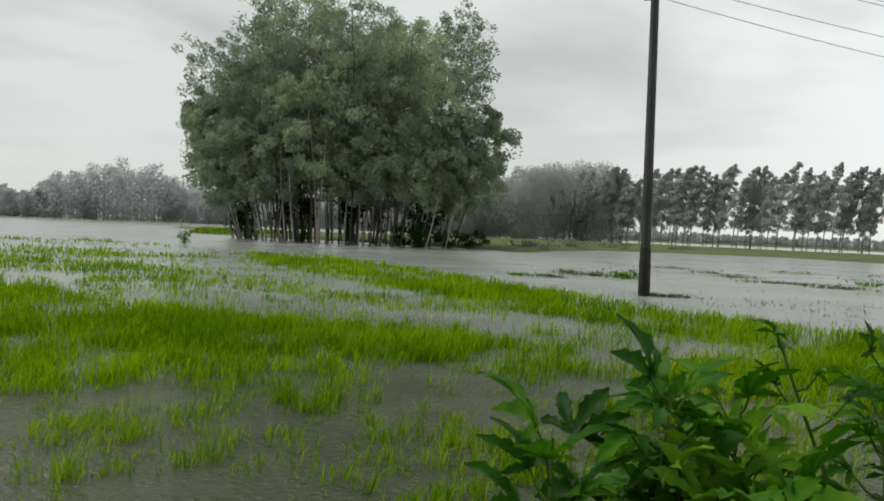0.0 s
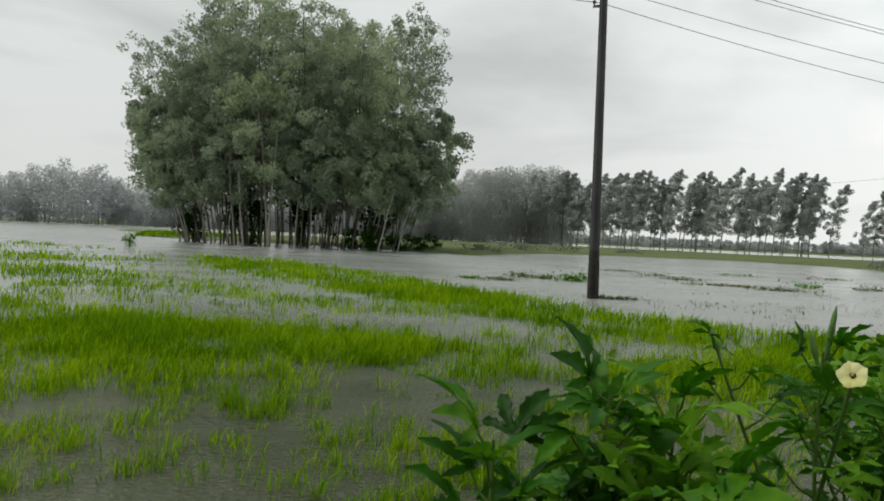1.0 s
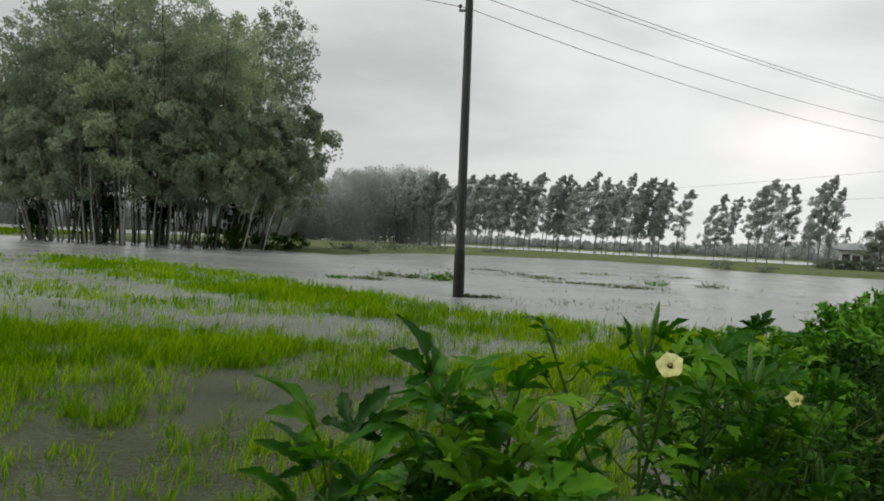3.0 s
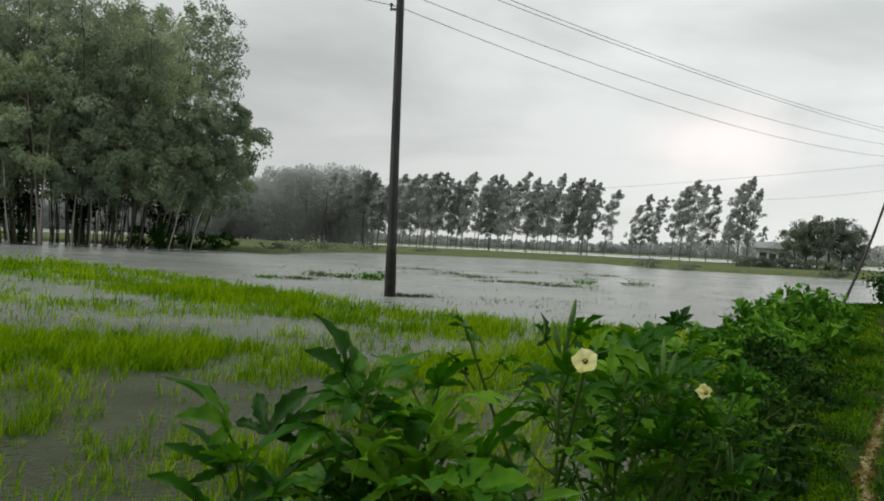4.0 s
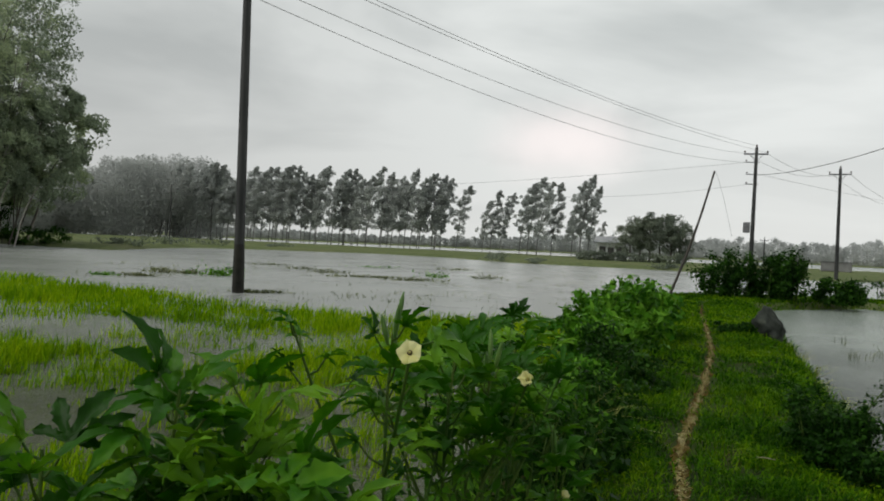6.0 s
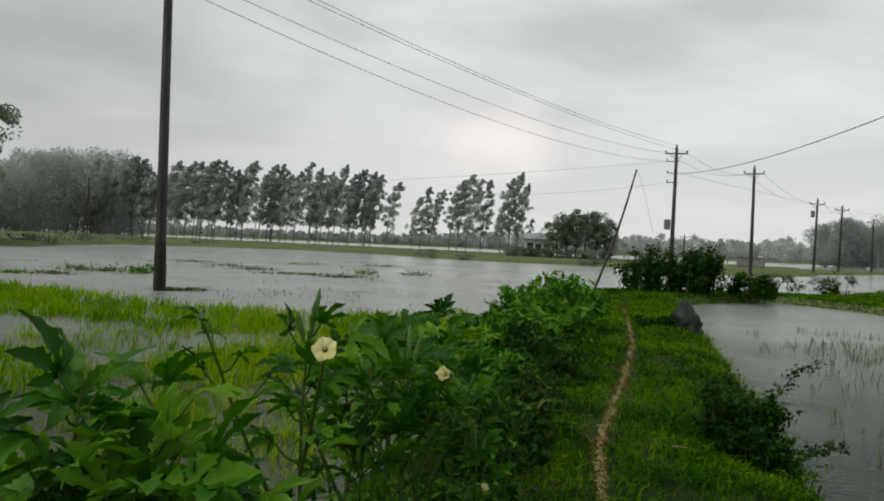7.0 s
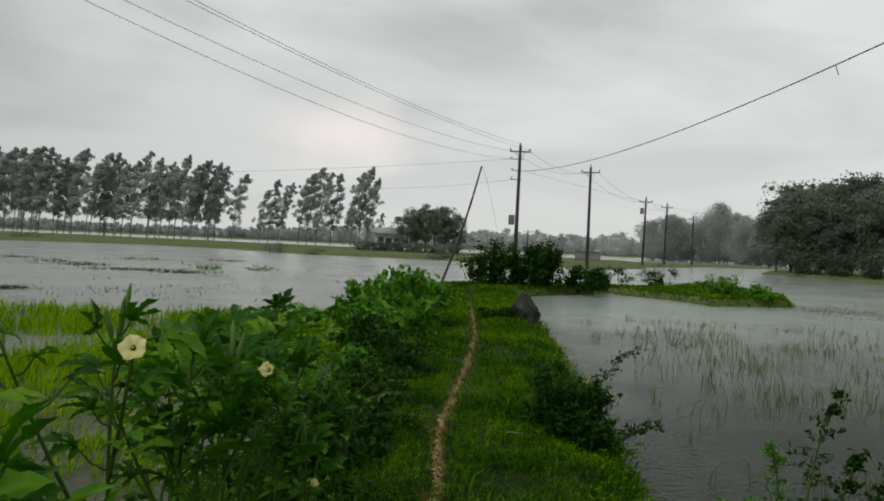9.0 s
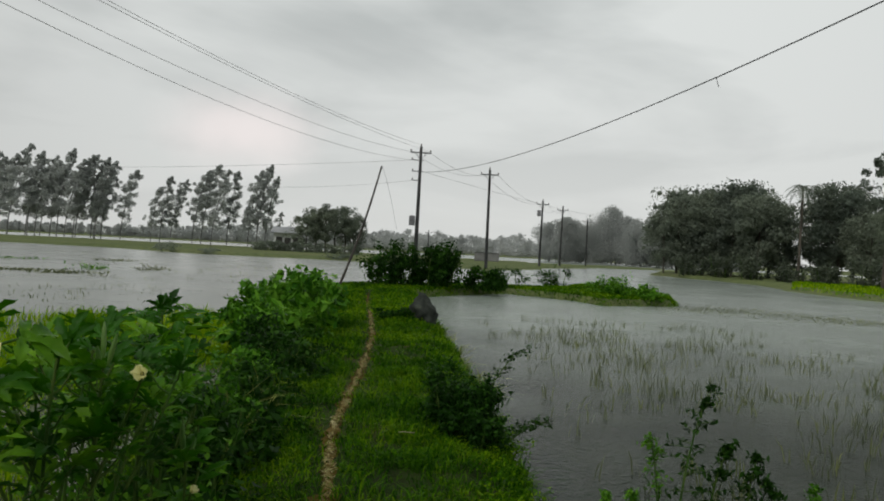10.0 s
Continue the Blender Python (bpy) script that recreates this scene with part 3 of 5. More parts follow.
def straw():
    rng = np.random.default_rng(12)
    n = 6500
    s = rng.uniform(1.5, 17, n)
    o = trail_line(s) + 0.02 * wobble(s, 6.0, 1.0) + rng.normal(size=n) * (0.015 + 0.009 * wobble(s, 3.0))
    p = np.concatenate([s[:, None] * ALONG + o[:, None] * RIGHT, (bund_height(s, o) + 0.012)[:, None]], 1)
    v, f = leaves(rng, p, 0.05, 0.008, 0.0)
    v = v.reshape(-1, 4, 3)
    v[:, :, 2] = p[:, None, 2] + (v[:, :, 2] - p[:, None, 2]) * 0.2 + 0.004
    return mesh_of("straw", v.reshape(-1, 3), f, STRAW)


STRAW = foliage("dry_straw", [(0.25, (0.13, 0.09, 0.02)), (0.5, (0.32, 0.27, 0.10)), (0.8, (0.56, 0.52, 0.30))], scale=3.0, rough=0.8, through_light=0.1, gloss=0.04)
tagged(new("straw_litter", straw()), "pale straw bits trodden into the trail", "straw", kind="stuff")


# ---- rice in the flooded field ----
def rice_density(x, y):
    """How thick the rice stands, 0 to 1."""
    n = patchy(x, y, 0.55, 1.0)
    fine = patchy(x, y, 1.7, 5.0)
    d = np.zeros(np.shape(x))
    band = [(-10, 35), (-7.5, 39), (-0.6, 27), (3.3, 18.4), (4.8, 14.8), (6.8, 13.0), (9.6, 11.8), (8.0, 8.9), (5.0, 10.2), (2.0, 12.6), (-1.2, 18.4), (-6.5, 26)]
    d = np.maximum(d, np.clip(0.45 + inside(x, y, band) * 0.9 + 0.25 * n, 0, 1))
    for cx, cy, rx, ry, turn, amount in ((-3.6, 10.2, 3.3, 2.5, 0.15, 0.95), (-0.3, 9.0, 1.9, 1.2, 0.25, 0.95), (-8.5, 11.0, 3.6, 3.2, 0, 0.9),
                                         (-12, 22, 6.0, 3.2, -0.2, 0.75), (-15, 30, 7.0, 3.0, -0.2, 0.8), (3.4, 7.6, 1.5, 1.7, -0.5, 0.7),
                                         (-1.0, 14.6, 2.6, 1.3, -0.3, 0.55), (-20, 42, 9.0, 3.5, -0.3, 0.6), (-5.6, 17.0, 2.6, 2.0, 0, 0.5),
                                         (5.4, 8.2, 1.5, 1.2, 0, 0.9), (-5.0, 7.6, 2.2, 1.3, 0.1, 0.62), (-1.9, 7.6, 1.6, 0.8, 0.2, 0.6),
                                         (-2.4, 5.0, 0.7, 0.5, 0, 0.5), (0.7, 5.0, 0.8, 0.7, 0.4, 0.55), (1.9, 6.0, 0.8, 0.7, 0, 0.55), (-4.0, 5.4, 0.8, 0.5, 0, 0.45),
                                         (-3.4, 6.7, 1.0, 0.6, 0, 0.5), (-0.9, 6.2, 0.7, 0.5, 0, 0.45), (0.0, 4.4, 0.5, 0.5, 0, 0.45), (-6.4, 6.6, 1.2, 0.7, 0, 0.5), (1.2, 8.0, 1.0, 0.7, 0, 0.6)):
        u = (x - cx) * math.cos(turn) + (y - cy) * math.sin(turn)
        w = -(x - cx) * math.sin(turn) + (y - cy) * math.cos(turn)
        q = 1 - np.hypot(u / rx, w / ry)
        d = np.maximum(d, amount * np.clip(0.40 + q * 1.7 + 0.60 * n + 0.35 * fine, 0, 1) * (q > -0.35))
    # drowned gaps and thick tufts
    gaps = np.clip(0.62 + 1.2 * patchy(x, y, 1.25, 9.0) + 1.2 * patchy(x, y, 3.3, 3.0), 0.02, 1)
    sparse = np.clip(0.04 + 0.30 * fine + 0.30 * patchy(x, y, 2.6, 8.0), 0.02, 0.45) * 1.1
    return np.maximum(d * gaps, sparse)


def rice():
    rng = np.random.default_rng(21)
    pieces = []
    for r0, r1, clumps, per, h, w, spread in ((3.4, 7, 6200, 22, 0.21, 0.0085, 0.055), (7, 12, 8500, 20, 0.25, 0.011, 0.075),
                                              (12, 20, 11000, 12, 0.27, 0.016, 0.11), (20, 32, 13000, 7, 0.25, 0.026, 0.16), (32, 50, 6500, 6, 0.25, 0.045, 0.25)):
        az = np.radians(rng.uniform(-40, 48, clumps))
        r = np.sqrt(rng.uniform(r0 * r0, r1 * r1, clumps))
        x, y = r * np.sin(az), r * np.cos(az)
        dens = rice_density(x, y)
        keep = rng.uniform(0, 1, clumps) < dens
        keep &= (x * RIGHT[0] + y * RIGHT[1]) < -1.7
        keep &= y < np.interp(x, [-40, -10, -6, 0, 3.4, 5, 7, 9, 10.5], [60, 37, 38, 26, 18.4, 14.6, 13.0, 12.0, 11.4]) + 0.5 * patchy(x, y, 1.5)
        x, y, dens = x[keep], y[keep], dens[keep]
        n = len(x)
        # a tuft is full or down to a few blades
        size = np.clip(0.35 + 0.75 * dens + 0.35 * rng.normal(size=n), 0.18, 1.25)
        many = np.maximum(2, (per * size).astype(int))
        wide = np.repeat(spread * (0.5 + 0.6 * size), many)
        m = int(many.sum())
        cx = np.repeat(x, many) + rng.normal(size=m) * wide
        cy = np.repeat(y, many) + rng.normal(size=m) * wide
        tall = np.repeat(np.clip(0.62 + 0.36 * dens + 0.20 * rng.normal(size=n), 0.4, 1.35), many)
        pieces.append(blades(rng, np.stack([cx, cy], -1), -0.03, h * tall, w, 0.24, 0.30, wind=(0.10, -0.02)))
    v, f = join(pieces)
    return mesh_of("rice", v, f, RICE)


tagged(new("rice_field", rice()), "bright green young rice standing in flood water", "rice", kind="stuff")


def stalks():
    """Sparse drowned stalks in the open water on both sides."""
    rng = np.random.default_rng(22)
    pieces = []
    # by the east side of the bund
    n = 1900
    s, o = rng.uniform(4, 17, n), 1.6 + rng.gamma(2.0, 1.9, n)
    keep = (patchy(s, o, 1.1, 2.0) > 0.02) & (o < 9)
    s, o = s[keep], o[keep]
    xy = s[:, None] * ALONG + o[:, None] * RIGHT
    xy = np.repeat(xy, 3, 0) + rng.normal(size=(3 * len(xy), 2)) * 0.035
    pieces.append(blades(rng, xy, -0.03, 0.20, 0.009, 0.20, 0.15))
    # the open field beyond the rice
    n = 3000
    az, r = np.radians(rng.uniform(4, 50, n)), rng.uniform(15, 60, n)
    x, y = r * np.sin(az), r * np.cos(az)
    keep = (patchy(x, y, 0.35, 7.0) + 0.5 * patchy(x, y, 0.9, 3.0) > 0.12) & (y > np.interp(x, [0, 3.4, 5, 7, 9, 20], [27, 19, 15.2, 13.8, 13, 17])) & (inside(x, y, ISLAND) < -0.5)
    x, y = np.repeat(x[keep], 3), np.repeat(y[keep], 3)
    xy = np.stack([x, y], -1) + rng.normal(size=(len(x), 2)) * 0.15
    pieces.append(blades(rng, xy, -0.03, 0.13 * np.repeat(rng.uniform(0.5, 1.5, len(xy) // 3), 3), 0.016, 0.45, 0.3))
    v, f = join(pieces)
    return mesh_of("stalks", v, f, REED)


tagged(new("drowned_stalks", stalks()), "thin grey-green stalks poking out of the flood water", "reeds", kind="stuff")


# ---- trees ----
def clump(c, r, sides=4):
    """The dense heart of a clump of leaves."""
    t = np.linspace(0.04, math.pi - 0.04, 5)
    return tube(np.stack([c[0] + 0.1 * r * np.sin(3 * t), c[1] + 0 * t, c[2] - 0.85 * r * np.cos(t)], -1), r * np.sin(t), sides)


def tree_meshes(seed, h, crown_from, reach, limbs, n_leaf, leaf, bark, leaf_mat, trunk_r, lean=0.0, top_narrow=0.7, spread=0.55, rise=(0.5, 1.1), forks=2, floor=0.6, core=0.0, thin=0.3, taper=0.0):
    """Trunk-with-limbs and crown meshes of one tree. reach: the limbs' length at the widest."""
    rng = np.random.default_rng(seed)
    k = np.linspace(0, 1, 12)
    bend = np.cumsum(rng.normal(size=(12, 2)) * 0.012 * h, 0) * k[:, None] * 0.5
    path = np.stack([bend[:, 0] + lean * h * k ** 2, bend[:, 1], h * 0.97 * k], -1)
    path[0, 2] = -0.3
    wood = [tube(path, trunk_r * (1 - 0.85 * k) + 0.012, 7)]
    centres = []
    for i in range(limbs):
        q = (i + rng.uniform(0, 1)) / limbs
        at = crown_from + (1 - crown_from) * q ** 0.9
        start = np.array([np.interp(at, k, path[:, a]) for a in range(3)])
        shape = math.sin(math.pi * min(1, 0.22 + q * top_narrow)) ** 0.7
        size = reach * shape * rng.uniform(0.55, 1.25)
        turn = i * 2.4 + rng.uniform(-0.6, 0.6)
        up = rng.uniform(*rise)
        way = np.array([math.cos(turn), math.sin(turn), up])
        t = np.linspace(0, 1, 5)[:, None]
        droop = np.array([lean * 1.5, 0, -0.35]) * t ** 2 * size * 0.6
        limb = start + way / np.linalg.norm(way) * t * size * 1.15 + droop
        wood.append(tube(limb, np.linspace(trunk_r * 0.32 * (1 - 0.5 * q), 0.012, 5), 4))
        for _ in range(forks):
            tip = limb[rng.integers(2, 5)] + rng.normal(size=3) * size * 0.22
            centres.append((tip, size))
        centres.append((limb[4], size))
    per = max(1, n_leaf // len(centres))
    pts, cores = [], []
    for c, size in centres:
        m = max(3, int(per * rng.uniform(0.4, 1.6) * (1.3 - thin * c[2] / h)))
        g = rng.normal(size=(m, 3))
        g /= np.linalg.norm(g, axis=1)[:, None] + 1e-9
        g *= (rng.uniform(0, 1, m) ** 0.3)[:, None]
        wide = (0.20 * reach + 0.14 * size) * spread * rng.uniform(0.7, 1.3) * (1 - 0.5 * taper * min(1.0, max(0.0, c[2] / h)) ** 3)
        pts.append(c + g * np.array([1, 1, 0.85]) * wide)
        if core:
            cores.append(clump(c, wide * core))
    pts = np.concatenate(pts)
    pts[:, 2] = np.maximum(pts[:, 2], h * crown_from * floor)
    v, f = join(wood)
    cv, cf = fine_leaves(rng, pts, leaf, leaf * 0.6, 0.35)
    if cores:
        hv, hf = join(cores)
        cv, cf = join([(cv, cf), (hv, in_threes(hf))])
    return mesh_of("trunk", v, f, bark, smooth=True), mesh_of("crown", cv, cf, leaf_mat)


def tree(name, meshes, at, label, category="tree", group="", turn=0.0, scale=1.0):
    e = thing(name, at, label, category, group)
    e.matrix_basis = pose(*at, 0, 0, turn) @ Matrix.Scale(scale, 4)
    part_mesh("trunk", meshes[0], e)
    part_mesh("crown", meshes[1], e)
    return e


def plant_out(name, kinds, places, label, group):
    """Trees from a few kinds at places (x, y, z, turn, scale, kind)."""
    made = {}
    for x, y, z, turn, scale, kind, *tilt in places:
        m = pose(x, y, z, *(tilt or (0, 0))) @ pose(0, 0, 0, 0, 0, turn)
        if kind not in made:
            made[kind] = tree(name, kinds[kind], (x, y, z), label, "tree", group, turn)
            made[kind].matrix_basis = m @ Matrix.Scale(scale, 4)
        else:
            ob = copy_thing(made[kind], m)
            ob.matrix_basis = m @ Matrix.Scale(scale, 4)


# the grove that stands in the water
GROVE = [tree_meshes(100 + i, 18.8, 0.16, 4.1, 30, 8600, 0.225, PALE_BARK if i == 2 else BARK, EUCALYPT, 0.068, lean=0.03 * (i - 2), thin=0.8, spread=0.50, forks=2, rise=(0.7, 1.6)) for i in range(5)]
rng = np.random.default_rng(31)
places = []
tries = 0
while len(places) < 44 and tries < 4000:
    tries += 1
    u, w = rng.uniform(-1, 1, 2)
    if u * u + w * w > 1:
        continue
    x, y = -8.7 + u * 9.0, 64.5 + w * 6.5 - 2.0 * u * 0.5
    if any(math.hypot(x - p[0], y - p[1]) < 1.45 for p in places):
        continue
    edge = math.hypot(u, w)
    scale = (1.03 - 0.10 * edge ** 4 - 0.05 * (u < -0.5)) * rng.uniform(0.80, 1.08)
    places.append((x, y, -0.25, rng.uniform(0, 360), scale, int(rng.integers(0, 5)), -w * 6, u * 14))
plant_out("eucalyptus_tree", GROVE, places, "tall eucalyptus with a pale slender trunk in a flooded grove", "trees of the flooded grove")

# lower skirts and slim stems at the grove's rim
SKIRT = [tree_meshes(120 + i, 11.0, 0.33, 2.4, 19, 4400, 0.25, PALE_BARK if i == 0 else BARK, EUCALYPT, 0.055, lean=0.05, spread=0.75, floor=0.92) for i in range(3)]
places = []
for i in range(26):
    a = i / 26 * 2 * math.pi
    k = rng.uniform(0.92, 1.08)
    places.append((-8.6 + math.cos(a) * 9.0 * k, 64.5 + math.sin(a) * 6.8 * k, -0.25, rng.uniform(0, 360), rng.uniform(0.75, 1.2), int(rng.integers(0, 3)), -math.sin(a) * 7, math.cos(a) * 17))
plant_out("young_eucalyptus", SKIRT, places, "slim young eucalyptus at the rim of the grove", "young trees of the grove")

# bare slim stems crowd under the crowns
POLE_STEM = []
for i in range(4):
    r = np.random.default_rng(140 + i)
    k = np.linspace(0, 1, 6)
    p = np.stack([np.cumsum(r.normal(size=6) * 0.05) * k, np.cumsum(r.normal(size=6) * 0.05) * k, k * 6.5 - 0.3], -1)
    POLE_STEM.append(mesh_of("tree_stem", *tube(p, 0.048 - 0.020 * k, 6), PALE_BARK if i == 0 else BARK, smooth=True))
for i in range(64):
    a, k = rng.uniform(0, 2 * math.pi), math.sqrt(rng.uniform(0.2, 1.0))
    ob = new("tree_stem", POLE_STEM[i % 4])
    ob.matrix_basis = pose(-8.8 + math.cos(a) * 9.3 * k, 64.4 + math.sin(a) * 6.6 * k, -0.2, rng.normal() * 3.5, rng.normal() * 3.5, rng.uniform(0, 360))
    tagged(ob, "slim bare tree stem standing in flood water", "tree stem", "stems of the flooded grove")
# a few tall pale stems before the crowns
k = np.linspace(0, 1, 9)
for x, y, h, lean in ((-9.3, 56.6, 12.6, 0.5), (-11.2, 56.8, 6.2, -0.6), (-1.2, 57.6, 5.0, 1.1), (0.2, 58.4, 4.6, 1.3)):
    p = np.stack([lean * k ** 1.4 + 0.06 * np.sin(k * 7 + x), 0.05 * np.cos(k * 5), k * h - 0.3], -1)
    ob = new("tree_stem", mesh_of("tree_stem", *tube(p, 0.058 - 0.03 * k, 7), PALE_BARK, smooth=True))
    ob.matrix_basis = pose(x, y, -0.2)
    tagged(ob, "tall pale bare tree stem at the rim of the grove", "tree stem", "stems of the flooded grove")


def shrub(name, at, size, n, leaf, mat, label, group="", seed=0, stems=7, flat=1.0, category="bush"):
    """A bush: stems from one foot, clumps of leaves with gaps between. size: width, depth, height."""
    rng = np.random.default_rng(500 + seed)
    e = thing(name, at, label, category, group)
    wood, pts, face = [], [], []
    for i in range(stems):
        foot = np.array([rng.uniform(-0.35, 0.35) * size[0], rng.uniform(-0.35, 0.35) * size[1], -0.08])
        tip = np.array([foot[0] * 1.25 + rng.normal() * 0.07 * size[0], foot[1] * 1.25 + rng.normal() * 0.07 * size[1], size[2] * rng.uniform(0.6, 0.95)])
        t = np.linspace(0, 1, 5)[:, None]
        path = foot + (tip - foot) * t + np.array([0, 0, 0.1 * size[2]]) * np.sin(t * math.pi)
        wood.append(tube(path, np.linspace(0.02, 0.006, 5) * max(0.5, size[2]), 5))
        for j in range(6):
            c = path[rng.integers(1, 5)] + rng.normal(size=3) * np.array([0.09 * size[0], 0.09 * size[1], 0.08 * size[2]])
            m = max(2, int(n / stems / 6 * rng.uniform(0.5, 1.5)))
            g = rng.normal(size=(m, 3))
            face.append(g / np.linalg.norm(g, axis=1)[:, None] * 0.7)
            pts.append(c + g * np.array([0.06 * size[0], 0.09 * size[1], 0.085 * size[2]]) * flat)
    pts = np.concatenate(pts)
    pts[:, 2] = np.abs(pts[:, 2]) + 0.02
    for v, f in wood:
        part_mesh("stem", mesh_of("stem", v, f, STEM, smooth=True), e)
    part_mesh("foliage", mesh_of("foliage", *leaves(rng, pts, leaf, leaf * 0.45, 0.1, np.concatenate(face)), mat), e)
    return e


shrub("low_bush", (1.6, 62.0, 0), (4.2, 2.2, 1.3), 1600, 0.26, DARK_BUSH, "dark low bush at the foot of the grove", "low bushes of the grove", 1)
shrub("low_bush", (-2.6, 59.5, 0), (3.0, 2.0, 1.7), 1300, 0.26, DARK_BUSH, "dark low bush at the foot of the grove", "low bushes of the grove", 2)
# dark leaf masses added within the grove to stand in for its inner shade
shrub("low_bush", (-12.5, 66, 0), (4.0, 3.0, 5.0), 1600, 0.34, DARK_BUSH, "dark leaf mass added for the shade inside the grove", "low bushes of the grove", 3)
shrub("low_bush", (-17.0, 66, 0), (4.0, 3.0, 3.4), 1300, 0.34, DARK_BUSH, "dark leaf mass added for the shade inside the grove", "low bushes of the grove", 6)
shrub("low_bush", (-2.0, 66, 0), (4.5, 3.0, 4.2), 1500, 0.34, DARK_BUSH, "dark leaf mass added for the shade inside the grove", "low bushes of the grove", 7)
shrub("low_bush", (-7.0, 67, 0), (4.0, 3.0, 4.4), 1500, 0.34, DARK_BUSH, "dark leaf mass added for the shade inside the grove", "low bushes of the grove", 4)
shrub("small_shrub", (-15.6, 45.5, -0.1), (0.7, 0.6, 0.95), 160, 0.2, BUSH, "small green shrub standing alone in the flood", "", 5)

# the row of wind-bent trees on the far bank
ROW = [tree_meshes(160 + i, 14.8, 0.18, 2.0 + 0.25 * (i % 3), 26, 5200, 0.31, MIST_BARK, HAZED_GUM, 0.085, lean=0.13 + 0.04 * (i % 3), top_narrow=0.80, spread=0.80, taper=0.75, rise=(1.2, 2.6), floor=0.95, forks=3) for i in range(6)]
places = []
for i in range(64):
    k = -0.33 + 1.33 * i / 63
    x, y = 33 + (72.5 - 33) * k, 163 + (123 - 163) * k
    x, y = x + rng.normal() * 0.5, y + rng.normal() * 0.9
    places.append((x, y, 0.15, rng.uniform(-20, 20) - 28, rng.uniform(0.84, 1.12) * (1.02 - 0.04 * k), int(rng.integers(0, 6))))
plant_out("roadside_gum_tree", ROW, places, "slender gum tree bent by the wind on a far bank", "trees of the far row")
for az, d, sc in ((32.9, 122, 0.60), (33.5, 124, 0.74), (34.2, 123, 0.70), (35.7, 126, 0.84), (36.3, 128, 0.92), (37.0, 126, 0.86), (38.1, 128, 0.88), (39.6, 128, 0.90), (40.2, 126, 0.96), (40.8, 128, 0.84), (39.1, 118, 0.40), (41.6, 122, 0.42)):
    x, y = polar(az, d)
    places = [(x, y, 0.15, rng.uniform(0, 60) - 60, sc, int(rng.integers(0, 6)))]
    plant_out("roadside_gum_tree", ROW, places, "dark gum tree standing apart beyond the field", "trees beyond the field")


# far woods: one mass of leaves each, with rain haze in the leaf colour
def woods(name, label, boundary, n, leaf, mat, seed):
    """boundary: (bearing, distance, height) along the wood, from one end to the other."""
    rng = np.random.default_rng(seed)
    az = [b[0] for b in boundary]
    pts, stems = [], []
    count = int((az[-1] - az[0]) * 2.2 * np.mean([b[1] for b in boundary]) / 160) + 3
    for i in range(count):
        a = az[0] + (az[-1] - az[0]) * (i + rng.uniform(0, 1)) / count
        d = np.interp(a, az, [b[1] for b in boundary]) * rng.uniform(1.0, 1.1)
        h = np.interp(a, az, [b[2] for b in boundary]) * rng.uniform(0.82, 1.10)
        x, y = polar(a, d)
        stems.append(tube([(x, y, -0.2), (x, y, h * 0.5), (x, y, h * 0.85)], [0.22, 0.15, 0.05], 5))
        blobs = int(rng.integers(9, 14))
        for b in range(blobs):
            q = (b + 0.5) / blobs
            wide = h * 0.30 * math.sin(math.pi * (0.18 + 0.72 * q))
            c = np.array([x, y, h * (0.10 + 0.80 * q)]) + rng.normal(size=3) * np.array([wide * 0.55, wide * 0.55, h * 0.03])
            m = int(n / count / blobs)
            u = rng.normal(size=(m, 3))
            u /= np.linalg.norm(u, axis=1)[:, None]
            pts.append(c + u * (rng.uniform(0.12, 1.15, m) ** 0.6 * wide * 0.9)[:, None] * np.array([1, 1, 0.85]))
    pts = np.concatenate(pts)
    pts[:, 2] = np.abs(pts[:, 2])
    sv, sf = join(stems)
    e = new(name, mesh_of(name, *join([fine_leaves(rng, pts, leaf, leaf * 0.8, 0.2), (sv, in_threes(sf))]), mat))
    return tagged(e, label, "woods", kind="stuff")


woods("far_woods", "far woods beyond the flood, hazed pale grey-green by colour", [(-44, 270, 13), (-30, 275, 11), (-29, 270, 9), (-26.5, 262, 16), (-24.4, 262, 18.5), (-21.6, 262, 19.5), (-19.5, 265, 15), (-15, 270, 12), (-10, 275, 12), (3, 280, 12)], 140000, 0.72, HAZED_WOODS, 71)
woods("far_woods", "dense woods behind the far bank, hazed grey-green by colour", [(-1, 152, 11.5), (3, 155, 13.5), (6, 160, 16.5), (9, 165, 17.5), (13.5, 172, 18)], 150000, 0.36, MIST_WOODS, 72)
woods("far_woods", "low woods on the horizon, hazed pale by colour", [(13, 330, 5), (25, 340, 4.5), (33, 330, 5.5), (38, 330, 8), (42, 330, 8), (47, 330, 8), (50.5, 330, 10), (55, 330, 9.5), (58, 335, 9), (59.8, 300, 10.5), (61, 330, 7), (64, 300, 9)], 80000, 0.75, HAZED_WOODS, 73)
woods("far_woods", "tall woods beyond the line of poles, hazed grey by colour", [(61.8, 190, 9), (63, 190, 13), (65, 190, 11), (66.6, 185, 15), (68.5, 185, 11), (70, 180, 13), (73, 180, 10), (76, 180, 12)], 150000, 0.34, MIST_WOODS, 74)

# round trees and hedge by the far house
ROUND = [tree_meshes(180 + i, 5.4, 0.26, 2.5, 20, 5000, 0.22, DARK_BARK, BROADLEAF, 0.13, spread=0.7, top_narrow=0.6, rise=(0.5, 1.0), core=0.25) for i in range(3)]
places = []
for az, d, sc in ((43.9, 104, 0.82), (44.6, 106, 0.92), (45.3, 105, 1.02), (46.0, 106, 1.05), (46.8, 104, 0.92), (47.4, 105, 0.8)):
    places.append((*polar(az, d), 0.2, rng.uniform(0, 360), sc, int(rng.integers(0, 3))))
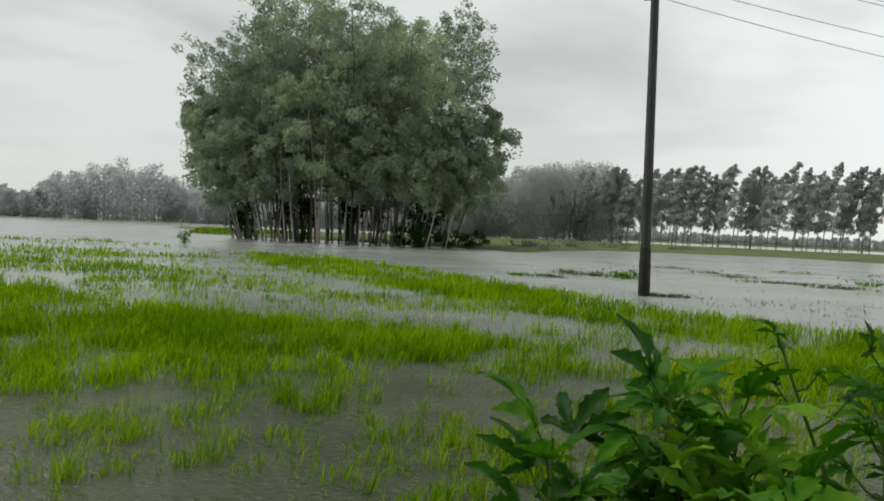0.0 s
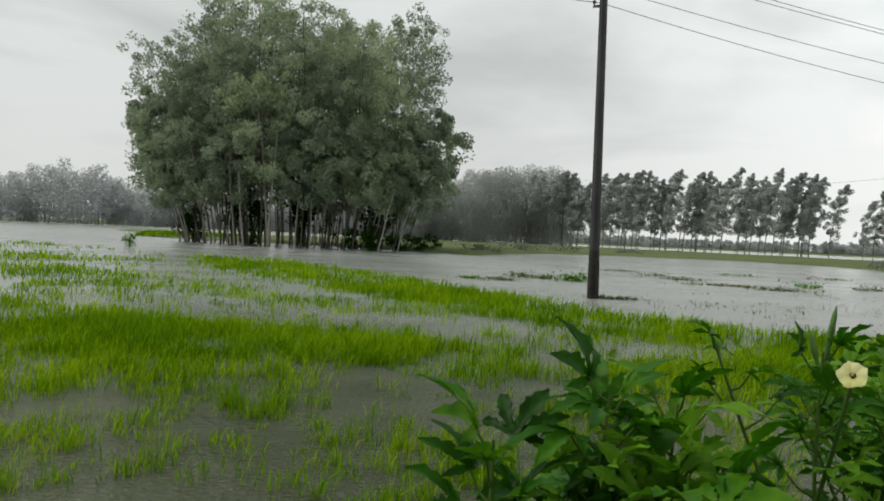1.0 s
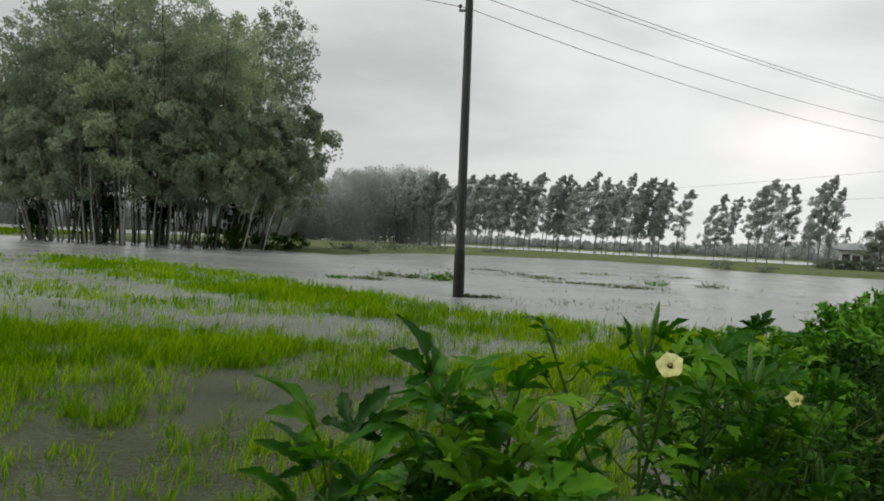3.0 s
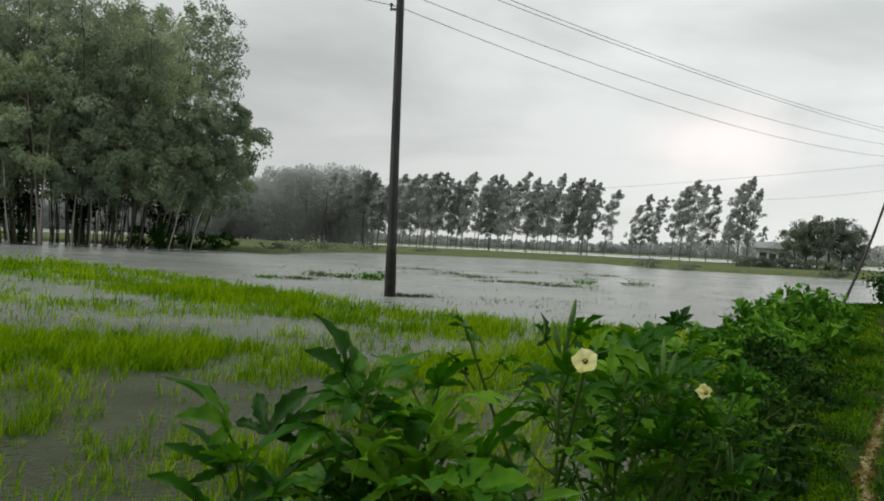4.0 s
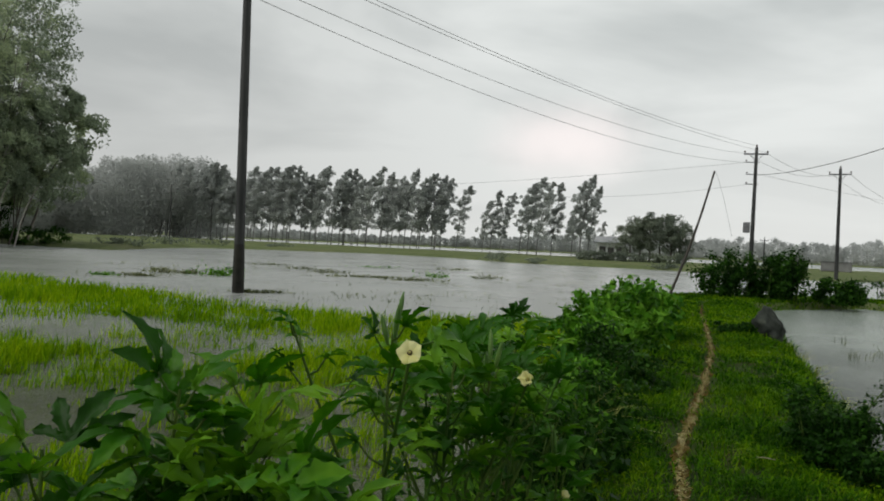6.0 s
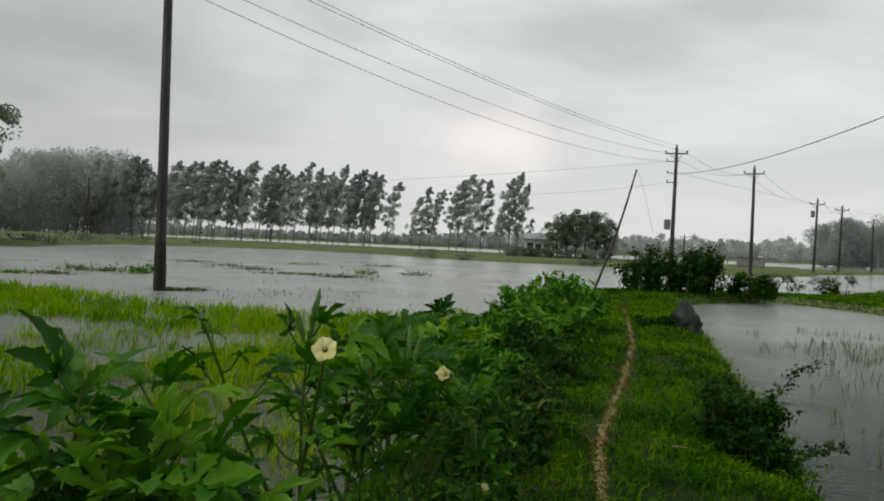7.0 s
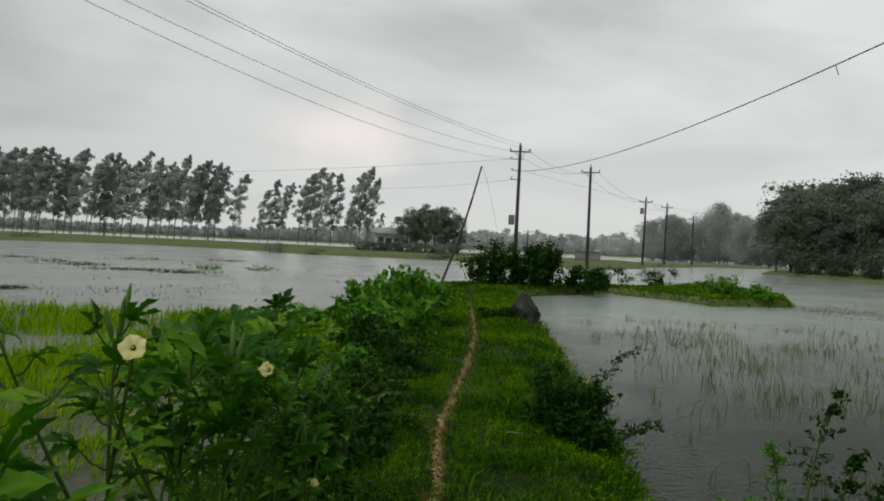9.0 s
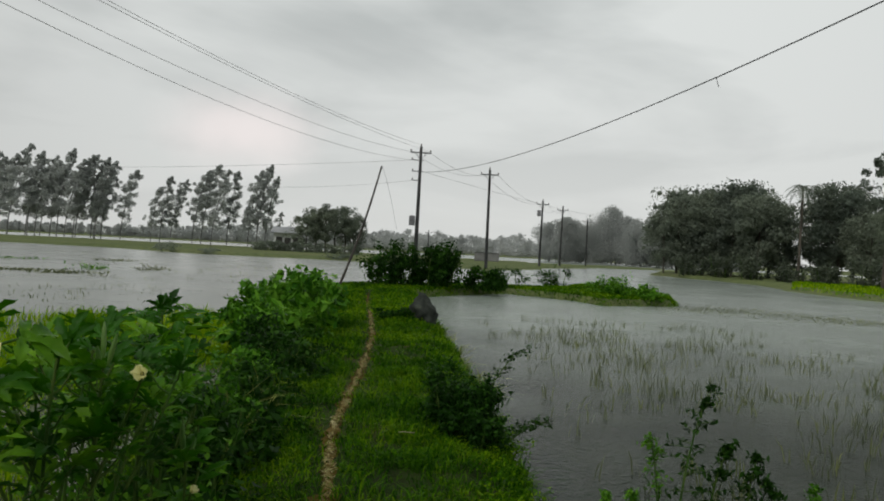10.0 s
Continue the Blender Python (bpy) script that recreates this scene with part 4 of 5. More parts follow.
plant_out("round_tree", ROUND, places, "low round dark green tree beside a far house", "round trees by the house")
for i, az in enumerate((40.4, 41.2, 42.0, 42.8, 43.6, 44.4, 45.2, 46.0, 46.8, 47.6)):
    shrub("hedge_bush", (*polar(az, 100), 0.1), (2.6, 2.0, 1.35), 520, 0.3, BROADLEAF, "clipped dark green hedge bush before a house", "hedge by the house", 20 + i, stems=6)

# the dark homestead trees on the east shore
HOME = [tree_meshes(200 + i, 9.6, 0.13, 3.3, 30, 8500, 0.31, DARK_BARK, BROADLEAF, 0.17, spread=1.0, floor=0.3, top_narrow=0.62, rise=(0.3, 0.9), core=0.30) for i in range(4)]
places = []
for az, d, sc in ((70.6, 84, 0.70), (71.5, 86, 0.98), (72.4, 90, 1.06), (73.3, 86, 0.80), (74.2, 92, 1.10), (75.2, 86, 0.86), (76.0, 90, 1.18), (76.9, 84, 0.98), (77.6, 90, 0.92),
                  (78.6, 86, 0.70), (81.2, 88, 1.0), (81.9, 84, 1.08), (82.8, 86, 1.05), (83.8, 80, 0.75), (85.5, 92, 0.9), (87.5, 90, 1.0), (89.5, 88, 1.0), (74.8, 96, 1.05)):
    places.append((*polar(az, d), 0.2, rng.uniform(0, 360), sc * 0.86, int(rng.integers(0, 4))))
plant_out("homestead_tree", HOME, places, "dense dark green tree on a homestead shore", "trees of the homestead")
plant_out("tall_tree", [tree_meshes(215, 13.5, 0.58, 2.6, 14, 3000, 0.30, DARK_BARK, BROADLEAF, 0.16, spread=0.6)], [(*polar(84.6, 62), 0.2, 40, 0.72, 0)], "tall dark tree standing over the homestead", "")
for i, (az, d, w, h) in enumerate(((72.4, 79, 5, 2.0), (74.5, 76, 6, 2.4), (76.6, 74, 6, 2.2), (79, 73, 6, 1.8), (81.5, 72, 6, 2.0), (84, 72, 6, 2.2), (87, 72, 6, 2))):
    shrub("shore_bush", (*polar(az, d), 0.1), (w, 2.5, h), 1000, 0.34, SHORE, "dark bush along the homestead shore", "bushes of the homestead", 40 + i)


def palm(at):
    e = thing("palm_tree", at, "dark palm with drooping fronds behind the homestead trees", "palm")
    k = np.linspace(0, 1, 10)
    path = np.stack([0.35 * np.sin(k * 2), 0 * k, k * 9.4 - 0.2], -1)
    part_mesh("trunk", mesh_of("trunk", *tube(path, 0.15 - 0.05 * k, 8), DARK_BARK, smooth=True), e)
    top = path[-1]
    r = np.random.default_rng(77)
    for i in range(14):
        a, up = i * 2.4, r.uniform(-0.2, 0.9)
        t = np.linspace(0, 1, 9)
        rib = top + np.stack([np.cos(a) * t * 1.7, np.sin(a) * t * 1.7, up * t * 1.5 - 1.7 * t ** 2], -1)
        pieces = []
        side = np.array([-math.sin(a), math.cos(a), 0])
        v, f = [], []
        for j in range(1, 9):
            for sgn in (-1, 1):
                for q in (0.0, 0.5):
                    c = rib[j - 1] + (rib[j] - rib[j - 1]) * q
                    ln = 0.55 * math.sin(math.pi * (0.15 + 0.8 * j / 9))
                    tip = c + side * sgn * ln + np.array([0, 0, -0.35 * ln]) + (rib[j] - rib[j - 1]) * 0.6
                    n = len(v)
                    v += [c, c + (rib[j] - rib[j - 1]) * 0.22, tip, c - (rib[j] - rib[j - 1]) * 0.05]
                    f.append([n, n + 1, n + 2, n + 3])
        pieces.append((np.array(v), np.array(f)))
        pieces.append(tube(rib, np.linspace(0.03, 0.006, 9), 4))
        part_mesh("frond", mesh_of("frond", *join(pieces), BROADLEAF), e)


palm((*polar(79.5, 80), 0.2))


def house(at, turn, width, depth, wall_h, roof_h, label, category="house"):
    e = thing("house", at, label, category, "", turn)
    part("wall", box(width, depth, wall_h, (0, 0, wall_h / 2 - 0.1), 0.02), WHITEWASH, e, "whitewashed wall")
    bm = bmesh.new()
    w, d, z = width / 2 + 0.5, depth / 2 + 0.5, wall_h - 0.1
    low = [bm.verts.new(p) for p in ((-w, -d, z), (w, -d, z), (w, d, z), (-w, d, z))]
    ridge = [bm.verts.new((-w + 0.3, 0, z + roof_h)), bm.verts.new((w - 0.3, 0, z + roof_h))]
    for q in ((low[0], low[1], ridge[1], ridge[0]), (low[2], low[3], ridge[0], ridge[1]), (low[1], low[2], ridge[1]), (low[3], low[0], ridge[0])):
        bm.faces.new(q)
    roof = part("roof", bm, TIN, e, "grey sheet-metal roof")
    sol = roof.modifiers.new("thickness", "SOLIDIFY")
    sol.thickness = 0.08
    for i in range(3):
        x = (i - 1) * width * 0.3
        win = part("window" if i != 1 else "door", box(0.9, 0.12, 1.1 if i != 1 else 1.9, (x, -depth / 2 - 0.02, 1.45 if i != 1 else 0.95), 0.02), DARK_OPENING, e, "dark shutter" if i != 1 else "dark door")
    return e


house((*polar(42.5, 114), 0.2), -42.5, 4.0, 4.0, 2.7, 0.9, "small whitewashed house with a grey roof among trees")
house((*polar(85.6, 90), 0.2), -84, 6.0, 4.5, 2.6, 2.0, "low house with a wide grey sheet roof under trees")


def trailer(at, turn):
    e = thing("market_stall", at, "grey sheeted shed standing low on the far bank", "shed", "", turn)
    part("body", box(3.4, 1.8, 1.15, (0, 0, 0.68), 0.04), THATCH, e)
    part("roof", box(3.6, 2.0, 0.08, (0, 0, 1.3), 0.02), TIN, e, "flat sheet roof")
    for x in (-1.5, 1.5):
        for y in (-0.75, 0.75):
            part("post", box(0.1, 0.1, 0.25, (x, y, 0.05), 0.01), DARK_OPENING, e)


trailer((*polar(57.55, 104), 0.2), -57)


# ---- poles, wires ----
def insulator(parent, at, size=1.0):
    path = [(at[0], at[1], at[2] + z * size) for z in (0, 0.05, 0.06, 0.10, 0.11, 0.15, 0.17)]
    return part_mesh("insulator", mesh_of("insulator", *tube(path, np.array([0.02, 0.02, 0.055, 0.05, 0.065, 0.05, 0.015]) * size, 8), PORCELAIN, smooth=True), parent, "brown porcelain insulator")


def power_pole(at, h, label, turn, r0, r1, arms=True, brackets=(), tilt=(0, 0), box_at=None, foot=0.0, square=False, group="power poles"):
    e = thing("power_pole", at, label, "power pole", group, turn)
    e.matrix_basis = pose(*at, tilt[0], tilt[1], 0) @ pose(0, 0, 0, 0, 0, turn)
    k = np.linspace(0, 1, 9)
    path = np.stack([0 * k, 0 * k, -0.5 + (h + 0.5) * k], -1)
    sides = 4 if square else 10
    v, f = tube(path, (r0 + (r1 - r0) * k) * (1.25 if square else 1.0), sides)
    cap = np.array([[sides * 8 + i for i in range(4)]]) if square else np.array([[sides * 8 + a, sides * 8 + b, sides * 8 + c, sides * 8 + d] for a, b, c, d in ((0, 1, 2, 3), (3, 4, 5, 6), (6, 7, 8, 9), (0, 3, 6, 9))])
    part_mesh("shaft", mesh_of("shaft", v, np.concatenate([f, cap]), CONCRETE, smooth=not square), e, "weathered grey concrete shaft")
    if foot:
        ft = np.linspace(-0.3, foot, 4)
        part_mesh("foot", mesh_of("foot", *tube([(0, 0, z) for z in ft], [(r0 + 0.012) * (1.25 if square else 1), (r0 + 0.012) * (1.25 if square else 1), (r0 + 0.008) * (1.25 if square else 1), (r0 - 0.004) * (1.25 if square else 1)], sides), WET_FOOT), e, "dark wet foot")
    if arms:
        arm = part("crossarm", box(1.5, 0.1, 0.1, (0, 0.12, h - 0.42), 0.012), STEEL, e, "steel crossarm")
        for x in (-0.7, 0.7):
            insulator(arm, (x, 0.12, h - 0.37))
            part_mesh("brace", mesh_of("brace", *tube([(x * 0.6, 0.12, h - 0.45), (0, 0.06, h - 0.95)], [0.018, 0.018], 5), STEEL), e)
        insulator(e, (0, 0, h), 1.1)
    for z, ln in brackets:
        bracket = part("bracket", box(ln, 0.07, 0.06, (-ln * 0.25, 0.1, z), 0.008), STEEL, e, "small steel bracket")
        insulator(bracket, (-ln * 0.65, 0.1, z + 0.03), 0.8)
    if box_at:
        part("transformer_box", box(0.42, 0.36, 0.7, (-0.38, 0, box_at), 0.04), STEEL, e, "grey transformer box")
    return e


P1 = polar(15.24, 20.0)
PA, PB, PC, PD, PE = polar(52.27, 54), polar(57.62, 63), polar(61.55, 89), polar(63.05, 102), polar(64.95, 116)
PF = polar(9.9, 112)
power_pole((*P1, 0), 9.0, "grey concrete power pole with a dark wet foot in the flood", -15, 0.108, 0.078, arms=False, tilt=(0, -0.6), foot=1.25, square=True,
           brackets=((7.62, 0.36), (8.05, 0.36), (8.6, 0.5), (8.8, 0.5)))
power_pole((*PA, 0.1), 8.72, "grey concrete power pole with crossarm and side brackets behind a bush", -48, 0.16, 0.10, brackets=((7.75, 0.9), (6.95, 0.8), (6.3, 0.8)), tilt=(0, 0.3), box_at=3.4)
power_pole((*PB, 0.1), 8.3, "grey concrete power pole with a steel crossarm on the far bank", -55, 0.15, 0.10, tilt=(0, -0.8))
power_pole((*PC, 0.1), 7.8, "leaning concrete power pole with a transformer box", -58, 0.15, 0.10, tilt=(0, 1.2), box_at=6.3)
power_pole((*PD, 0.1), 8.0, "leaning concrete power pole with a steel crossarm", -60, 0.15, 0.10, tilt=(0, 1.2))
power_pole((*PE, 0.1), 7.2, "far concrete power pole with a steel crossarm", -60, 0.15, 0.10, tilt=(0, -0.4))
power_pole((*PF, 0.2), 7.9, "thin grey pole before the far woods", -10, 0.13, 0.09, arms=False, group="")
power_pole((*polar(12.7, 140), 0.2), 7.0, "thin grey pole before the far woods", -10, 0.11, 0.08, arms=False, group="")
power_pole((*polar(53.0, 150), 0.2), 5.0, "short far pole with a small crossarm", -40, 0.12, 0.09, group="")


def wire(name, a, b, sag, radius, mat, label, group="", n=26):
    a, b = np.array(a, float), np.array(b, float)
    t = np.linspace(0, 1, n)[:, None]
    path = a + (b - a) * t
    path[:, 2] -= (4 * sag * t * (1 - t))[:, 0]
    ob = new(name, mesh_of(name, *tube(path, np.full(n, radius), 5), mat, smooth=True))
    return tagged(ob, label, "wire", group)


u = np.array([PA[0] - P1[0], PA[1] - P1[1]])
u /= np.linalg.norm(u)
side = np.array([u[1], -u[0]])


def off(p, k, z):
    return (p[0] + side[0] * k, p[1] + side[1] * k, z)


BACK = (P1[0] - u[0] * 40, P1[1] - u[1] * 40)
for k1, z1, ka, za, sag in ((-0.2, 7.72, -0.5, 7.85, 0.95), (-0.2, 8.15, -0.7, 8.45, 0.75), (0.2, 8.72, 0.7, 8.45, 0.5), (0.25, 8.85, 0.0, 8.95, 0.55)):
    wire("power_wire", off(P1, k1, z1), off(PA, ka, za), sag, 0.011, WIRE, "thin grey power wire sagging between two poles", "power wires")
    wire("power_wire", off(P1, k1, z1), off(BACK, k1, z1 + 0.2), 0.6, 0.011, WIRE, "thin grey power wire sagging between two poles", "power wires")
for p, q, za, zb in ((PA, PB, 8.5, 8.0), (PB, PC, 8.0, 7.5), (PC, PD, 7.5, 7.7), (PD, PE, 7.7, 6.9)):
    for k in (-0.6, 0.6):
        wire("power_wire", off(p, k, za), off(q, k, zb), 0.7, 0.013, WIRE, "thin grey power wire between far poles", "power wires")
wire("power_wire", off(PA, -0.5, 7.85), (*PF, 7.9), 1.0, 0.012, WIRE, "thin grey power wire to a far pole", "power wires")
wire("power_wire", off(PA, 0.4, 7.0), (150.0, 52.0, 9.0), 1.0, 0.012, WIRE, "thin grey power wire running out over the far bank", "power wires")
wire("power_wire", off(PA, -0.4, 6.4), polar(36, 60) + (5.6,), 0.4, 0.011, WIRE, "thin grey power wire sagging towards the field", "power wires")
CABLE_END = (3.0, -13.9, 8.83)
cable = wire("service_cable", (PA[0], PA[1], 7.0), CABLE_END, 1.94, 0.016, CABLE, "thick black service cable strung over the bund", n=40)

q = 0.585
hang = np.array([PA[0], PA[1], 7.0]) * (1 - q) + np.array(CABLE_END) * q - np.array([0, 0, 4 * 1.94 * q * (1 - q)])
th = hang + np.stack([np.linspace(0, 0.10, 6), np.linspace(0, -0.05, 6), -np.linspace(0, 0.22, 6)], -1)
part_mesh("frayed_thread", mesh_of("frayed_thread", *tube(th, np.full(6, 0.012), 4), CABLE), cable, "frayed dark thread hanging down")

# leaning bamboo with its string
LB, LT = (16.7, 15.65, 0.0), polar(49.8, 23.4) + (3.98,)
e = thing("leaning_bamboo", LB, "dark bamboo pole leaning beside the bund", "bamboo pole")
k = np.linspace(0, 1, 22)
d = np.array(LT) - np.array(LB)
path = d * k[:, None] + np.array([0.12, 0, 0]) * np.sin(k * math.pi)[:, None]
path[0] -= d * 0.08
part_mesh("culm", mesh_of("culm", *tube(path, 0.042 - 0.018 * k + 0.004 * (np.arange(22) % 3 == 0), 8), BAMBOO, smooth=True), e)
sp = np.stack([np.linspace(0, 0.45, 12), np.linspace(0, -0.35, 12), -np.linspace(0, 1, 12) ** 1.3 * 1.9], -1) + d
part_mesh("string", mesh_of("string", *tube(sp, np.full(12, 0.006), 4), WIRE), e, "thin hanging string")


# ---- the grey stump-like boulder at the water's edge ----
def boulder(at):
    bm = bmesh.new()
    bmesh.ops.create_icosphere(bm, subdivisions=4, radius=1.0)
    for v in bm.verts:
        p = v.co.copy()
        q = max(0.0, p.z)
        n = noise.noise(p * 1.6) * 0.16 + noise.noise(p * 4.0) * 0.06
        wide = 0.23 * (1 - 0.60 * q ** 1.3) * (1 + 0.25 * noise.noise(p * 2.3 + Vector((4, 1, 2))))
        v.co = Vector((p.x * (wide + n * 0.5) - 0.10 * q, p.y * (wide * 0.85 + n * 0.5), (p.z * 0.34 + 0.28) * (1 + n * 0.3)))
    ob = part("boulder", bm, STONE, None, smooth=True)
    ob.matrix_basis = pose(*at, 0, 0, -BUND)
    return tagged(ob, "dark grey weathered boulder at the bund's edge", "boulder")


boulder((*bund(13.3, 0.80), 0.12))

# ---- bushes on bund and island ----
def big_bush(name, at, size, turn, n, leaf, mat, label, group, seed, stems):
    e = shrub(name, at, size, n, leaf, mat, label, group, seed, stems)
    e.matrix_basis = pose(*at, 0, 0, turn)
    return e


# hedge at the bund's end, of several upright bushes
for i, (s, o, w, h) in enumerate(((24.9, -0.1, 1.5, 1.25), (25.2, 0.6, 1.6, 1.42), (25.5, 1.4, 1.6, 1.38), (25.8, 2.0, 1.3, 1.30), (26.2, 3.1, 1.2, 0.72), (26.3, 3.7, 0.8, 0.45))):
    big_bush("hedge_bush", (*bund(s, o), 0.18), (w, 1.3, h), -BUND, 2400, 0.135, DARK_BUSH, "dark leafy bush at the end of the bund", "bushes at the bund's end", 60 + i, 9)
for i, (x, y, w, h) in enumerate(((*polar(59.5, 28.8), 1.1, 0.78), (*polar(63.1, 31.4), 1.0, 0.95), (*polar(66.6, 28.4), 1.1, 0.5), (*polar(67.5, 28.0), 1.3, 0.66), (*polar(68.6, 27.4), 1.3, 0.64), (*polar(69.6, 27.0), 1.0, 0.40), (*polar(70.3, 26.6), 0.7, 0.30))):
    big_bush("island_bush", (x, y, 0.15), (w, 1.1, h), 20 * i, 900, 0.11, DARK_BUSH if i < 2 else BUSH, "green bush on the grassy island", "bushes on the island", 70 + i, 7)
# thick bush on the field side of the bund
for i, (s, o, w, h) in enumerate(((9.2, -1.25, 0.7, 0.52), (10.0, -1.18, 0.8, 0.68), (10.8, -1.20, 0.8, 0.80), (11.5, -1.15, 0.8, 0.86), (12.2, -1.15, 0.75, 0.84), (10.6, -1.50, 0.8, 0.62), (11.9, -1.55, 0.7, 0.74))):
    big_bush("bund_bush", (*bund(s, o), 0.12), (w, 1.1, h), 30 * i, 1100, 0.15, BUSH, "lush green bush on the field side of the bund", "bushes along the bund", 80 + i, 9)
# dark leaves added in place of an unidentified dark slit in the turf
big_bush("dark_tuft", (*bund(13.2, 0.32), 0.26), (0.70, 0.26, 0.16), -BUND, 1300, 0.07, DARK_BUSH, "dark low leaves in place of a dark slit in the bund's turf", "", 99, 6)
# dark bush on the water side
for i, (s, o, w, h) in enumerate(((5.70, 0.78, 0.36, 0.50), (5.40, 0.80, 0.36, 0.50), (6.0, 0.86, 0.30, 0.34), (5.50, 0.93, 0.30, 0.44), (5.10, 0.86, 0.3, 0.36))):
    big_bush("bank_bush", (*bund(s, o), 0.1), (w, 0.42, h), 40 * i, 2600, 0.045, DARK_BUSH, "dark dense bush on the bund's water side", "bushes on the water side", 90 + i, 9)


def sprig(at, length, way, rise, label, seed, leaf=0.055, mat=None):
    """A thin arching twig with paired narrow leaflets."""
    rng = np.random.default_rng(700 + seed)
    e = thing("leafy_sprig", at, label, "plant", "sprigs at the water's edge")
    t = np.linspace(0, 1, 12)
    w = np.array([way[0], way[1]])
    path = np.stack([w[0] * t ** 1.3 * length, w[1] * t ** 1.3 * length, rise * length * np.sin(t * 1.35)], -1)
    path[0, 2] -= 0.1
    wood = [tube(path, np.linspace(0.008, 0.002, 12), 5)]
    pts = []
    for i in range(2, 12):
        for j in range(3):
            c = path[i] + rng.normal(size=3) * 0.012
            out = rng.normal(size=3)
            out[2] = abs(out[2]) * 0.5
            out /= np.linalg.norm(out)
            tw = length * 0.20 * (1.15 - t[i])
            wood.append(tube([c, c + out * tw], [0.003, 0.0015], 4))
            for q in np.linspace(0.2, 1.15, 7):
                pts.append(c + out * tw * q + rng.normal(size=3) * 0.012)
    v, f = join(wood)
    part_mesh("twig", mesh_of("twig", v, f, STEM), e)
    part_mesh("foliage", mesh_of("foliage", *leaves(rng, np.array(pts), leaf, leaf * 0.42, -0.1), mat or BUSH), e)


for i, (s, o, ln, wy, rise) in enumerate(((6.5, 1.05, 0.62, (0.45, -0.45), 0.95), (5.4, 1.10, 0.45, (0.5, -0.5), 0.45), (4.45, 2.0, 0.80, (0.36, -0.10), 1.0), (4.35, 1.85, 0.55, (-0.1, 0.1), 1.0),
                                          (4.35, 2.35, 0.45, (0.2, -0.1), 1.0), (4.2, 2.7, 0.35, (0.2, 0.1), 0.9), (4.5, 2.2, 0.55, (0.1, -0.2), 0.9), (4.15, 1.7, 0.35, (-0.1, 0.2), 0.8),
                                          (4.25, 2.5, 0.40, (0.1, 0.2), 0.8), (4.05, 1.5, 0.35, (0.1, 0.2), 0.8))):
    sprig((*bund(s, o), -0.05 if o > 1.4 else 0.12), ln, wy, rise, "arching twig with narrow leaflets over the water", i, 0.036 if i in (0, 1, 3, 5, 7, 9) else 0.048, BUSH if i in (3, 5, 7, 9) else DARK_BUSH)
# low herbs along the wet edge
for i in range(14):
    s = 3.3 + i * 0.30
    o = float(right_edge(s)) - 0.12 + 0.1 * math.sin(i * 2.3)
    big_bush("bank_herb", (*bund(s, o), 0.08), (0.40, 0.35, 0.18), 33 * i, 520, 0.028, TURF, "low yellow-green herb on the wet edge of the bund", "herbs on the bund's edge", 110 + i, 6)


# ---- okra ----
def okra_leaf(seed, droop, broad=1.0):
    """A palmate leaf with five blunt toothed fingers, narrow at their feet; unit length, foot at the origin, pointing along x."""
    rng = np.random.default_rng(900 + seed)
    verts, faces = [], []
    for a, ln, wd in ((0, 1.16, 0.175), (44, 1.04, 0.165), (-44, 1.04, 0.165), (92, 0.74, 0.155), (-92, 0.74, 0.155)):
        a = radians(a + rng.uniform(-8, 8))
        ln *= rng.uniform(0.88, 1.1)
        n = 11
        t = np.linspace(0, 1, n)
        w = wd * broad * np.interp(t, [0, 0.15, 0.35, 0.55, 0.72, 0.88, 1.0], [0.55, 0.56, 0.76, 1.0, 0.96, 0.60, 0.05]) * ln
        w *= 1 + 0.20 * rng.uniform(0.5, 1.5, n) * np.where(np.arange(n) % 2 == 0, 1, -1) * (t > 0.3) * (t < 0.95)
        z = -droop * (t * ln) ** 2 + 0.05 * np.sin(t * 3) + rng.uniform(-0.10, 0.10) * t
        bend = rng.uniform(-0.12, 0.12) * t ** 2
        ax, sd = np.array([math.cos(a), math.sin(a)]), np.array([-math.sin(a), math.cos(a)])
        base = len(verts)
        for i in range(n):
            for s_ in (-1, -0.5, 0, 0.5, 1):
                p = ax * t[i] * ln + sd * (s_ * w[i] + bend[i])
                lift = 0.50 * w[i] * abs(s_) ** 0.8 + 0.04 * math.sin(11 * t[i] + 5 * s_ + seed) * abs(s_)
                verts.append((p[0], p[1], z[i] + lift))
        for i in range(n - 1):
            for j in range(4):
                q = base + i * 5 + j
                faces.append((q, q + 5, q + 6, q + 1))
    return mesh_of("leaf", np.array(verts), np.array(faces), OKRA, smooth=True)


LEAF = [okra_leaf(i, d, b) for i, (d, b) in enumerate(((0.10, 1.0), (0.30, 1.1), (0.50, 0.95), (0.22, 1.25), (0.05, 0.9), (0.40, 0.8)))]


